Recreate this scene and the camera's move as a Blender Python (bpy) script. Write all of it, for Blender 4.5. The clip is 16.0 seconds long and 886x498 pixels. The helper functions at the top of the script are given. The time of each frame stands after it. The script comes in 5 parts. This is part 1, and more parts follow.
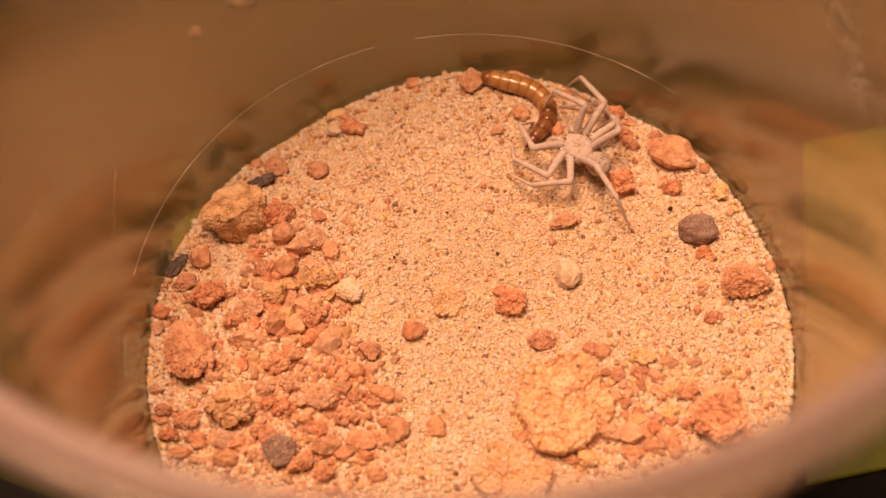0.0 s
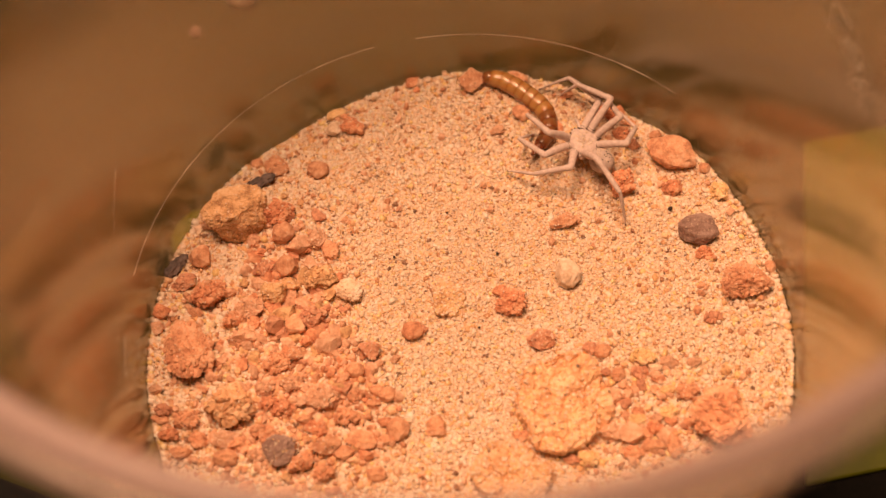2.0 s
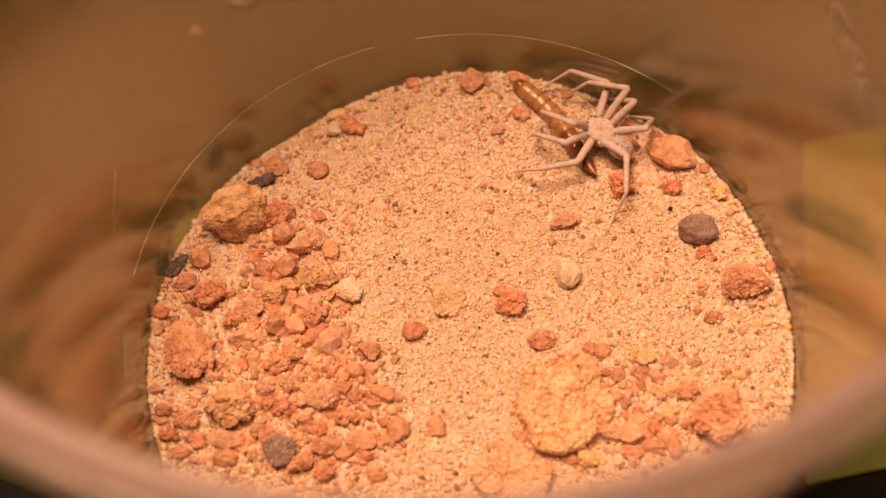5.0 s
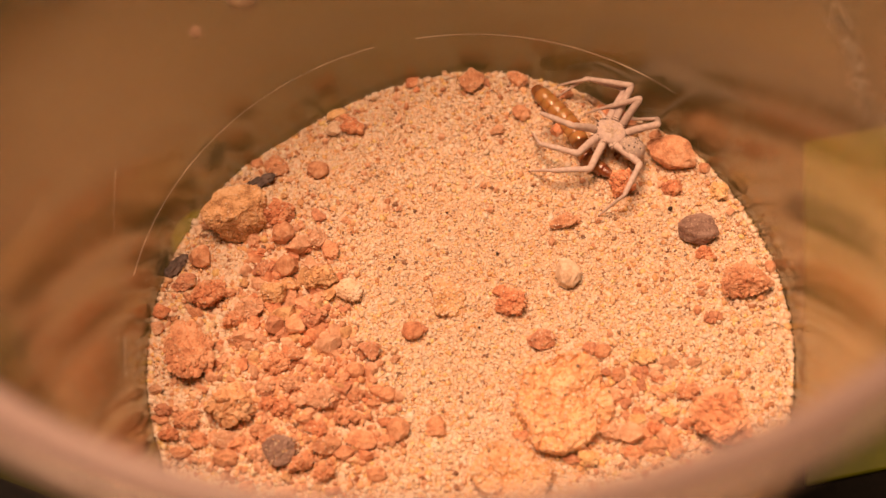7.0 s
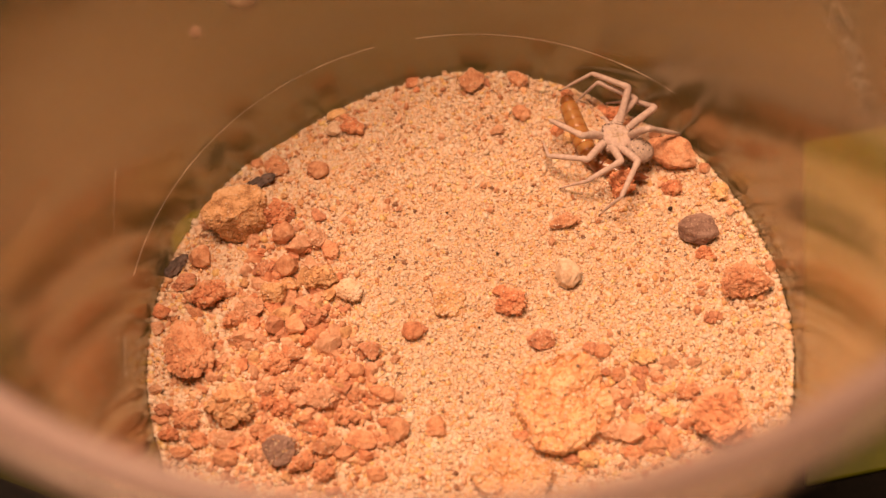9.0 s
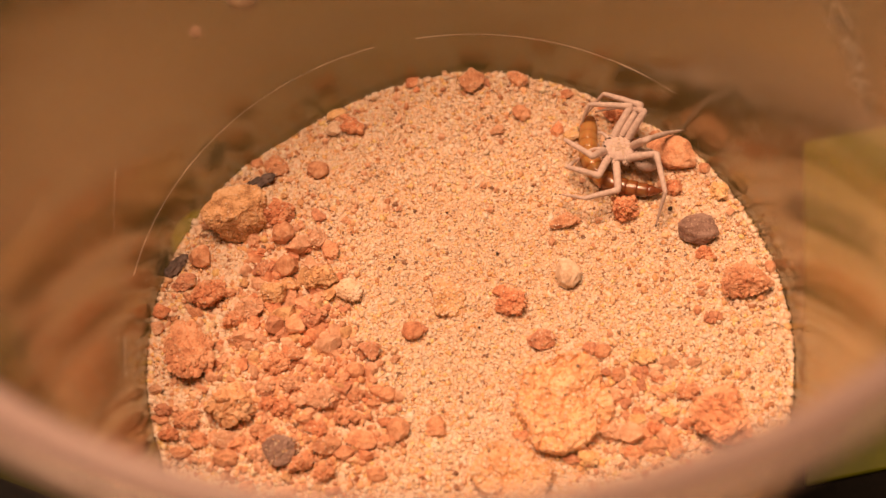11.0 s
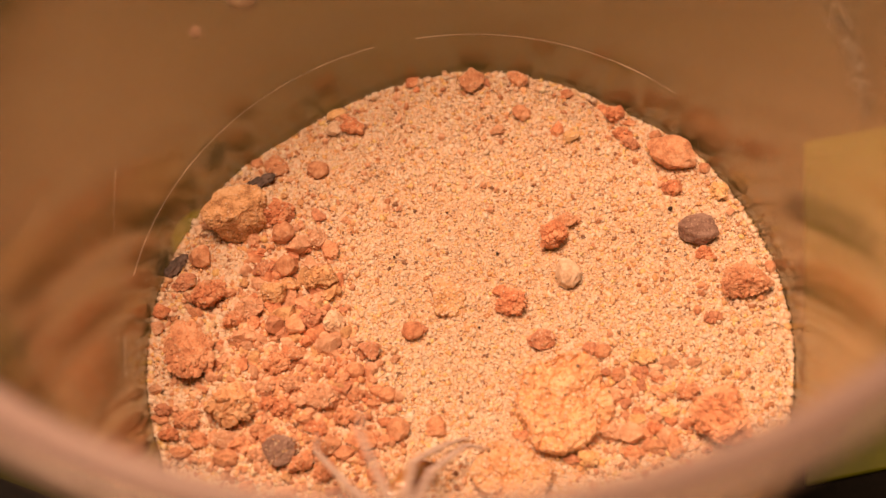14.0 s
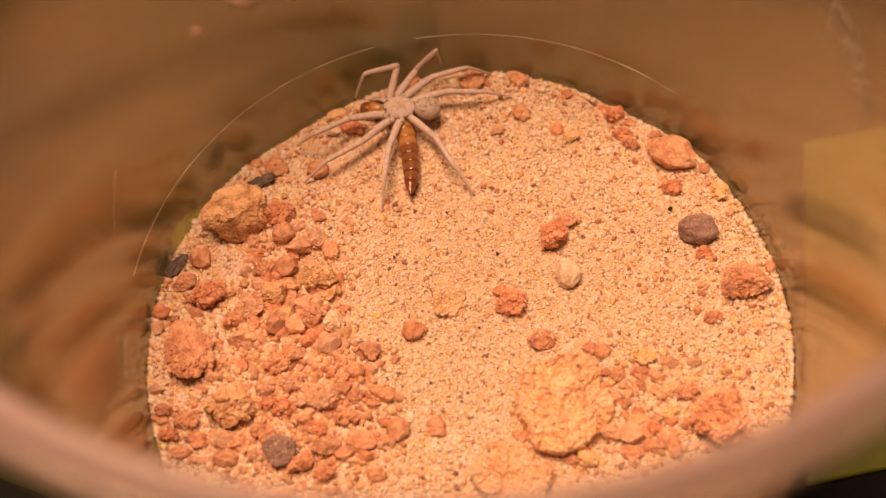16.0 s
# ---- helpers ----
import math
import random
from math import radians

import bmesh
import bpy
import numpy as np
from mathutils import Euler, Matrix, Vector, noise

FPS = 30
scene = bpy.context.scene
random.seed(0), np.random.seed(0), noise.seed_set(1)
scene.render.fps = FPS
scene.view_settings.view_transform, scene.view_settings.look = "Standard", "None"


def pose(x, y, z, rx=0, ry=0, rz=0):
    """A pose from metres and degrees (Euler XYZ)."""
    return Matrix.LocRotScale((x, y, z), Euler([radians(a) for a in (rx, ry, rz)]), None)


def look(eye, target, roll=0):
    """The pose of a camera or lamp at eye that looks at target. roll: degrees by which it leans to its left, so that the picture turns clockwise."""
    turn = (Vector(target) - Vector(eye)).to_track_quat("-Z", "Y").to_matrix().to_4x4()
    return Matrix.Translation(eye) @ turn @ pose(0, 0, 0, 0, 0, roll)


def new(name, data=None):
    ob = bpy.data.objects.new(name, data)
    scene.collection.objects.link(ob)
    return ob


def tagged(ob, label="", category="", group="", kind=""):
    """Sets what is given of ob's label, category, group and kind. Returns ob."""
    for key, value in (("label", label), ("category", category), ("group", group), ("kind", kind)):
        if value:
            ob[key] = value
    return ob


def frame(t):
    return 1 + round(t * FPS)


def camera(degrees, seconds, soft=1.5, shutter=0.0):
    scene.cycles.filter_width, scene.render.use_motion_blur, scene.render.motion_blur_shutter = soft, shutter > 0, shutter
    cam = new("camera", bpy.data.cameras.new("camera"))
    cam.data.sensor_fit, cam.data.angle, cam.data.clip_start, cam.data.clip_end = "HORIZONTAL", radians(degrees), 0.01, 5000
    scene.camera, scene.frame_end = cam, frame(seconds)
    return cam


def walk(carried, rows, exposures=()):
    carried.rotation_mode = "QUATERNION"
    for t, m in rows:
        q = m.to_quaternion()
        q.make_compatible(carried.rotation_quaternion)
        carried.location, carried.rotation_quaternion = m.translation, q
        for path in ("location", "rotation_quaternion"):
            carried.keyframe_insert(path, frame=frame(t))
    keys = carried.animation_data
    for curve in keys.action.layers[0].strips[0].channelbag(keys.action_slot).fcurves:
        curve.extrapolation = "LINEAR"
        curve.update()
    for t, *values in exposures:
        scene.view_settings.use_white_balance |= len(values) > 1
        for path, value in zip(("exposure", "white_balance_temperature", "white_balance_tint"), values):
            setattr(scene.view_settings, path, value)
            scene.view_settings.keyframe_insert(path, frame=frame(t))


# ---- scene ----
# ---- camera ----
# A fixed camera looks down into the cup over its near lip; the tripod is nudged twice by a hair.
cam = camera(40, 16.0, soft=1.5, shutter=0.38)
EYE = (0.0, -0.08345, 0.17205)


def gaze(nudge=0.0):
    return pose(*EYE, 29.7734, 2.6904, -2.9466) @ pose(0, 0, 0, -nudge, 0, 0)


cam.data.dof.use_dof = True
cam.data.dof.focus_distance = 0.197
cam.data.dof.aperture_fstop = 13
walk(cam, [(0.0, gaze()), (3.3, gaze()), (3.5, gaze(0.092)), (3.7, gaze()), (11.8, gaze()), (12.0, gaze(0.036)), (12.2, gaze()), (16.0, gaze())])

# ---- world, lamp, exposure ----
world = bpy.data.worlds.new("room_light")
scene.world = world
world.use_nodes = True
world.node_tree.nodes["Background"].inputs["Color"].default_value = (1.0, 0.58, 0.35, 1)
world.node_tree.nodes["Background"].inputs["Strength"].default_value = 0.22
lamp_data = bpy.data.lights.new("warm_room_lamp", "AREA")
lamp_data.shape, lamp_data.size = "DISK", 0.22
lamp_data.energy = 3.42
lamp_data.color = (1.0, 0.578, 0.350)
lamp = new("warm_room_lamp", lamp_data)
lamp.matrix_world = look((-0.058, 0.066, 0.47), (0, 0, 0))
scene.view_settings.exposure = 0.0

# ---- materials ----


class Nodes:
    """A small helper to write node materials."""

    def __init__(self, name):
        self.m = bpy.data.materials.new(name)
        self.m.use_nodes = True
        self.t = self.m.node_tree
        self.t.nodes.clear()
        self.out = self.t.nodes.new("ShaderNodeOutputMaterial")

    def add(self, kind, **inputs):
        n = self.t.nodes.new("ShaderNode" + kind)
        for k, v in inputs.items():
            self.put(n, k.replace("_", " "), v)
        return n

    def put(self, n, key, v):
        s = n.inputs[int(key) if key.isdigit() else key]
        if isinstance(v, bpy.types.NodeSocket):
            self.t.links.new(v, s)
        else:
            s.default_value = v

    def noise(self, vec, scale, detail=4.0, rough=0.6):
        return self.add("TexNoise", Vector=vec, Scale=scale, Detail=detail, Roughness=rough).outputs[0]

    def ramp(self, fac, stops, hard=False):
        n = self.add("ValToRGB", Fac=fac)
        n.color_ramp.interpolation = "CONSTANT" if hard else "LINEAR"
        e = n.color_ramp.elements
        while len(e) < len(stops):
            e.new(0.5)
        for k, (p, c) in enumerate(stops):
            e[k].position, e[k].color = p, (*c, 1)
        return n.outputs[0]

    def mix(self, fac, a, b, how="MIX"):
        n = self.t.nodes.new("ShaderNodeMix")
        n.data_type, n.blend_type = "RGBA", how
        self.put(n, "0", fac)
        for k, v in ((6, a), (7, b)):
            if isinstance(v, bpy.types.NodeSocket):
                self.t.links.new(v, n.inputs[k])
            else:
                n.inputs[k].default_value = (*v, 1) if len(v) == 3 else v
        return n.outputs[2]

    def math(self, how, a, b=0.0):
        n = self.t.nodes.new("ShaderNodeMath")
        n.operation = how
        self.put(n, "0", a)
        self.put(n, "1", b)
        return n.outputs[0]

    def bump(self, height, strength, distance):
        return self.add("Bump", Height=height, Strength=strength, Distance=distance).outputs[0]

    def coat(self, color, rough, normal=None, **more):
        p = self.add("BsdfPrincipled", Base_Color=color, Roughness=rough)
        if normal is not None:
            self.put(p, "Normal", normal)
        for k, v in more.items():
            self.put(p, k.replace("_", " "), v)
        self.t.links.new(p.outputs[0], self.out.inputs[0])
        return self.m


def clay(name, dark, mid, light, fine=1.0):
    """Dry crumbly earth in three tones."""
    dark, mid, light = [(r * 0.90 + 0.11, g * 0.92 + 0.065, b * 1.04 + 0.042) for r, g, b in (dark, mid, light)]
    n = Nodes(name)
    co = n.add("TexCoord").outputs["Object"]
    rnd = n.add("ObjectInfo").outputs["Random"]
    big = n.noise(co, 420 * fine, 5, 0.65)
    small = n.noise(co, 2600, 6, 0.75)
    mixed = n.math("ADD", n.math("MULTIPLY", big, 0.6), n.math("MULTIPLY", small, 0.4))
    col = n.ramp(mixed, [(0.40, dark), (0.495, mid), (0.59, light)])
    tone = n.math("ADD", n.math("MULTIPLY", rnd, 0.24), 0.88)
    col = n.mix(1.0, col, n.add("CombineColor", Red=tone, Green=tone, Blue=tone).outputs[0], "MULTIPLY")
    # pale quartz specks stuck in the clay
    vor = n.add("TexVoronoi", Vector=co, Scale=1500.0)
    speck = n.ramp(vor.outputs["Distance"], [(0.0, (1, 1, 1)), (0.16, (1, 1, 1)), (0.22, (0, 0, 0))])
    col = n.mix(n.math("MULTIPLY", speck, 0.42), col, (0.78, 0.62, 0.46))
    h = n.math("ADD", n.noise(co, 1300, 8, 0.8), n.math("MULTIPLY", n.noise(co, 5600, 5, 0.8), 0.55))
    return n.coat(col, 0.93, n.bump(h, 0.5, 0.00022))


CLAY = {
    "ochre": clay("ochre_clay", (0.30, 0.14, 0.05), (0.66, 0.385, 0.165), (0.80, 0.55, 0.29)),
    "red": clay("red_clay", (0.38, 0.115, 0.045), (0.69, 0.28, 0.125), (0.83, 0.45, 0.24)),
    "orange": clay("orange_clay", (0.44, 0.165, 0.075), (0.70, 0.335, 0.16), (0.84, 0.50, 0.285)),
    "tan": clay("tan_clay", (0.48, 0.23, 0.12), (0.71, 0.40, 0.22), (0.84, 0.55, 0.35)),
    "brown": clay("brown_clay", (0.33, 0.12, 0.06), (0.58, 0.26, 0.135), (0.75, 0.41, 0.235)),
    "purple": clay("purple_brown_stone", (0.13, 0.075, 0.06), (0.26, 0.165, 0.13), (0.38, 0.265, 0.21)),
    "cream": clay("cream_clay", (0.62, 0.41, 0.23), (0.84, 0.63, 0.40), (0.92, 0.77, 0.56)),
    "apricot": clay("apricot_clay", (0.54, 0.26, 0.11), (0.80, 0.46, 0.21), (0.90, 0.63, 0.36)),
    "yellow": clay("yellow_clay", (0.60, 0.36, 0.13), (0.82, 0.55, 0.24), (0.89, 0.68, 0.39)),
}


def grain_material():
    """Coarse quartz sand: clear, milky and stained grains, each with a tone of its own."""
    n = Nodes("sand_grains")
    rnd = n.add("NewGeometry").outputs["Random Per Island"]
    col = n.ramp(rnd, [(0.0, (0.12, 0.058, 0.039)), (0.020, (0.26, 0.105, 0.051)), (0.050, (0.53, 0.232, 0.101)), (0.08, (0.77, 0.424, 0.191)),
                       (0.16, (0.85, 0.635, 0.472)), (0.36, (0.88, 0.741, 0.618)), (0.54, (0.83, 0.604, 0.438)), (0.62, (0.79, 0.434, 0.191)),
                       (0.70, (0.87, 0.656, 0.269)), (0.76, (0.91, 0.836, 0.719)), (0.90, (0.79, 0.561, 0.349)), (1.0, (0.88, 0.773, 0.640))])
    co = n.add("TexCoord").outputs["Object"]
    col = n.mix(n.math("MULTIPLY", n.noise(co, 70, 3, 0.6), 0.25), col, (0.75, 0.529, 0.349), "MIX")
    bump = n.bump(n.noise(co, 6000, 3, 0.6), 0.3, 0.0001)
    rough = n.math("ADD", n.math("MULTIPLY", n.noise(co, 2500, 1), 0.5), 0.05)
    return n.coat(col, rough, bump, Specular_IOR_Level=0.5)


def bed_material():
    n = Nodes("packed_sand")
    co = n.add("TexCoord").outputs["Object"]
    vor = n.add("TexVoronoi", Vector=co, Scale=2300.0)
    col = n.ramp(n.noise(vor.outputs["Color"], 3.0, 1), [(0.32, (0.65, 0.402, 0.225)), (0.5, (0.79, 0.561, 0.382)), (0.68, (0.87, 0.699, 0.528))])
    h = n.math("MULTIPLY", vor.outputs["Distance"], -1.0)
    return n.coat(col, 0.9, n.bump(h, 0.25, 0.0002), Specular_IOR_Level=0.1)


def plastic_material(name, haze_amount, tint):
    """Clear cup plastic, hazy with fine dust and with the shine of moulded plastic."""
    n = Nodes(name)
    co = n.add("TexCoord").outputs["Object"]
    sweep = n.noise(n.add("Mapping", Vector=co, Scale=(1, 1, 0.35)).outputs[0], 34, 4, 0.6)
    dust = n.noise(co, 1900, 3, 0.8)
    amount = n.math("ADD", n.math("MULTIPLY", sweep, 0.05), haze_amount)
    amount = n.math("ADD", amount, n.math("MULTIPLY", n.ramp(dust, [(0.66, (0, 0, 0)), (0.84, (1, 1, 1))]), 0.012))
    # reflected brightness painted in as extra haze on one side below the lip
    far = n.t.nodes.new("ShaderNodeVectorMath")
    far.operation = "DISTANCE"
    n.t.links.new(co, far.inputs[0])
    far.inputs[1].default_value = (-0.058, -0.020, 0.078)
    glow_haze = n.ramp(n.math("MULTIPLY", far.outputs["Value"], 1 / 0.075), [(0.0, (1, 1, 1)), (0.45, (0.55, 0.55, 0.55)), (1.0, (0, 0, 0))])
    amount = n.math("ADD", amount, n.math("MULTIPLY", glow_haze, n.math("MULTIPLY", n.math("ADD", sweep, 0.35), 0.42)))
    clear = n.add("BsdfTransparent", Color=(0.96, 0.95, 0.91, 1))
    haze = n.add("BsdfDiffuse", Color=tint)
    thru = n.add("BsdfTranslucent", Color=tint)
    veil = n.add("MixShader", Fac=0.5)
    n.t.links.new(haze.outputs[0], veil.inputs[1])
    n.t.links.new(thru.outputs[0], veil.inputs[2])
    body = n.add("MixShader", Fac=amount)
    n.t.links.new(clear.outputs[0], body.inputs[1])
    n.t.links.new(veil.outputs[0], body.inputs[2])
    shine = n.add("BsdfGlossy", Color=(1, 0.93, 0.80, 1), Roughness=0.15)
    # drawn plastic: broad waves and fine upright drag lines
    wave = n.noise(n.add("Mapping", Vector=co, Scale=(1, 1, 0.3)).outputs[0], 130, 3, 0.6)
    drag = n.noise(n.add("Mapping", Vector=co, Scale=(1, 1, 0.06)).outputs[0], 900, 3, 0.7)
    ripple = n.bump(n.math("ADD", wave, n.math("MULTIPLY", drag, 0.15)), 0.30, 0.0006)
    n.t.links.new(ripple, shine.inputs["Normal"])
    side = n.math("POWER", n.add("LayerWeight", Blend=0.5).outputs["Facing"], 1.3)
    top = n.add("MixShader", Fac=n.math("MULTIPLY", side, 0.50))
    n.t.links.new(body.outputs[0], top.inputs[1])
    n.t.links.new(shine.outputs[0], top.inputs[2])
    n.t.links.new(top.outputs[0], n.out.inputs[0])
    return n.m



def plain(name, a, b, scale, rough, depth=0.0002, strength=0.3, **more):
    n = Nodes(name)
    co = n.add("TexCoord").outputs["Object"]
    v = n.math("ADD", n.math("MULTIPLY", n.noise(co, scale, 4), 0.6), n.math("MULTIPLY", n.noise(co, scale * 7, 4, 0.7), 0.4))
    return n.coat(n.ramp(v, [(0.38, a), (0.62, b)]), rough, n.bump(n.noise(co, scale * 5, 5, 0.7), strength, depth), **more)


def wood_material():
    n = Nodes("brown_table_wood")
    co = n.add("TexCoord").outputs["Object"]
    g = n.noise(n.add("Mapping", Vector=co, Scale=(1.5, 14, 1)).outputs[0], 18, 6, 0.65)
    col = n.ramp(g, [(0.3, (0.022, 0.0235, 0.0030)), (0.55, (0.033, 0.035, 0.0048)), (0.75, (0.044, 0.047, 0.0066))])
    return n.coat(col, 0.85, n.bump(g, 0.2, 0.0003), Specular_IOR_Level=0.15)


def worm_material(name, red, deep):
    """Amber horn rings: dark seam at the hind edge of each ring, paler in the middle."""
    n = Nodes(name)
    co = n.add("TexCoord").outputs["Object"]
    y = n.add("SeparateXYZ", Vector=co).outputs[1]
    along = n.math("ADD", n.math("MULTIPLY", y, 1.0 / 0.0020), 0.5)
    col = n.ramp(along, [(0.04, (0.50, 0.25, 0.07)), (0.20, (0.60, 0.345, 0.11)), (0.5, (0.64, 0.39, 0.14)), (0.80, (0.57, 0.31, 0.095)), (0.95, (0.33, 0.13, 0.035))])
    col = n.mix(n.math("ADD", n.math("MULTIPLY", n.noise(co, 700, 3), 0.4), red), col, deep)
    return n.coat(col, 0.26, n.bump(n.noise(co, 1500, 4), 0.35, 0.0002), Subsurface_Weight=0.5, Subsurface_Radius=(0.0016, 0.0007, 0.0003), Subsurface_Scale=1.0, Coat_Weight=0.5, Coat_Roughness=0.14)


GRAIN, BED, WOOD = grain_material(), bed_material(), wood_material()
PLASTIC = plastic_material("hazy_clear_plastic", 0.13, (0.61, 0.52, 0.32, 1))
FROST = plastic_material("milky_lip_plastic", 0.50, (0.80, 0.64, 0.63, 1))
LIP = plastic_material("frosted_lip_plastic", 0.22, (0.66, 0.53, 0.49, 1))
SKIN = plain("greyish_pink_spider_skin", (0.56, 0.43, 0.385), (0.74, 0.60, 0.54), 1400, 0.85, 0.00012, 0.5)
BELLY = plain("dusty_grey_abdomen_skin", (0.48, 0.375, 0.33), (0.67, 0.54, 0.48), 1700, 0.9, 0.0002, 0.8)
JOINT = plain("pale_joint_skin", (0.62, 0.51, 0.45), (0.75, 0.64, 0.57), 1500, 0.7)
DUST = plain("pale_sand_dust", (0.66, 0.50, 0.37), (0.86, 0.74, 0.60), 2500, 0.8)
CREASE = plain("brown_joint_crease", (0.14, 0.085, 0.06), (0.24, 0.16, 0.12), 1500, 0.8)
DARK = plain("dark_horn", (0.025, 0.014, 0.010), (0.06, 0.035, 0.022), 2000, 0.4)
LARVA = worm_material("amber_larva_skin", 0.30, (0.34, 0.12, 0.035))
LARVA_RED = worm_material("reddish_larva_skin", 0.58, (0.15, 0.03, 0.012))
LARVA_DARK = plain("dark_brown_larva_horn", (0.13, 0.032, 0.012), (0.28, 0.085, 0.03), 900, 0.25, Coat_Weight=0.4)
BARK = plain("dark_grey_bark", (0.06, 0.045, 0.042), (0.24, 0.18, 0.16), 900, 0.8, 0.0003, 0.7)
BLACK = plain("black_cloth", (0.006, 0.005, 0.004), (0.014, 0.011, 0.008), 900, 0.95)
LIME = plain("lime_green_plastic", (0.19, 0.215, 0.008), (0.27, 0.295, 0.012), 60, 0.45)
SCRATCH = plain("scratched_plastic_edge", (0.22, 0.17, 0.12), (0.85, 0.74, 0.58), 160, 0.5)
PAINT = plain("warm_wall_paint", (0.50, 0.43, 0.34), (0.56, 0.48, 0.39), 4, 0.9)

# ---- building helpers ----


def mesh_of(name, bm, material, smooth=True):
    me = bpy.data.meshes.new(name)
    bm.normal_update()
    bm.to_mesh(me)
    bm.free()
    me.materials.append(material)
    if smooth:
        me.polygons.foreach_set("use_smooth", [True] * len(me.polygons))
    return me


def part(name, bm, material, parent=None, label="", smooth=True):
    """Links a bmesh as one mesh object under a thing or a part."""
    ob = new(name, mesh_of(name, bm, material, smooth))
    if parent is not None:
        ob.parent = parent
    return tagged(ob, label)


def lathe(profile, steps, closed=True, a0=0.0, a1=math.tau):
    """A turned shape from (radius, height) pairs; the profile is a closed loop where closed is set."""
    bm = bmesh.new()
    full = abs(a1 - a0 - math.tau) < 1e-6
    rings = []
    for k in range(steps if full else steps + 1):
        a = a0 + (a1 - a0) * k / steps
        rings.append([bm.verts.new((r * math.cos(a), r * math.sin(a), z)) for r, z in profile])
    n = len(profile)
    for k in range(len(rings) if full else len(rings) - 1):
        p, q = rings[k], rings[(k + 1) % len(rings)]
        for j in range(n if closed else n - 1):
            bm.faces.new((p[j], q[j], q[(j + 1) % n], p[(j + 1) % n]))
    if not full:
        bm.faces.new(rings[0])
        bm.faces.new(rings[-1][::-1])
    return bm


def limb(stations, sides=10, rough=0.0, seed=0):
    """A limb along +Y through (y, radius across, radius up, lift) stations, rounded off at both ends."""
    bm = bmesh.new()
    rings = []
    for y, rx, rz, lift in stations:
        ring = []
        for k in range(sides):
            a = math.tau * k / sides
            w = 1 + rough * noise.noise(Vector((y * 900 + seed, math.cos(a) * 2, math.sin(a) * 2)))
            ring.append(bm.verts.new((rx * w * math.cos(a), y, lift + rz * w * math.sin(a))))
        rings.append(ring)
    for p, q in zip(rings, rings[1:]):
        for k in range(sides):
            bm.faces.new((p[k], p[(k + 1) % sides], q[(k + 1) % sides], q[k]))
    bm.faces.new(rings[0][::-1])
    bm.faces.new(rings[-1])
    bmesh.ops.recalc_face_normals(bm, faces=bm.faces)
    return bm


def box(sx, sy, sz, bevel=0.0, at=(0, 0, 0)):
    bm = bmesh.new()
    bmesh.ops.create_cube(bm, size=1, matrix=Matrix.Translation(at) @ Matrix.Diagonal((sx, sy, sz, 1)))
    if bevel:
        bmesh.ops.bevel(bm, geom=bm.edges[:], offset=bevel, segments=3, profile=0.5, affect="EDGES")
    return bm


# ---- the room, table and what stands round the cup ----
TABLE_Z = -0.0366


def build_room():
    top = part("table_top", box(1.6, 1.1, 0.03, 0.004, (0.1, 0.1, TABLE_Z - 0.015)), WOOD)
    tagged(top, "olive brown wooden table top under the cup", "table", kind="structure")
    floor = part("floor", box(3.4, 3.4, 0.1, 0, (0, 0, -0.83)), WOOD, smooth=False)
    tagged(floor, "dark brown wooden floor of the room", "floor", kind="structure")
    for name, at, size in (("wall_north", (0, 1.75, 0.42), (3.6, 0.1, 2.4)), ("wall_south", (0, -1.75, 0.42), (3.6, 0.1, 2.4)),
                           ("wall_east", (1.75, 0, 0.42), (0.1, 3.4, 2.4)), ("wall_west", (-1.75, 0, 0.42), (0.1, 3.4, 2.4))):
        tagged(part(name, box(*size, 0, at), PAINT, smooth=False), "plain cream painted wall of the room", "wall", kind="structure")
    tagged(part("ceiling", box(3.6, 3.6, 0.1, 0, (0, 0, 1.67)), PAINT, smooth=False), "plain cream painted ceiling", "ceiling", kind="structure")
    for k, (x, y) in enumerate(((-0.6, -0.35), (0.8, -0.35), (-0.6, 0.55), (0.8, 0.55))):
        tagged(part("table_leg", box(0.05, 0.05, 0.714, 0.004, (x, y, TABLE_Z - 0.03 - 0.357)), WOOD, top), "")


def flat_piece(outline, thick, bevel):
    """A flat piece of the given outline with softened edges."""
    bm = bmesh.new()
    rows = [[bm.verts.new((x, y, z)) for x, y in outline] for z in (0.0, thick)]
    bm.faces.new(rows[0][::-1])
    bm.faces.new(rows[1])
    for k in range(len(outline)):
        j = (k + 1) % len(outline)
        bm.faces.new((rows[0][k], rows[0][j], rows[1][j], rows[1][k]))
    bmesh.ops.bevel(bm, geom=bm.edges[:], offset=bevel, segments=3, profile=0.5, affect="EDGES")
    bmesh.ops.recalc_face_normals(bm, faces=bm.faces)
    return bm


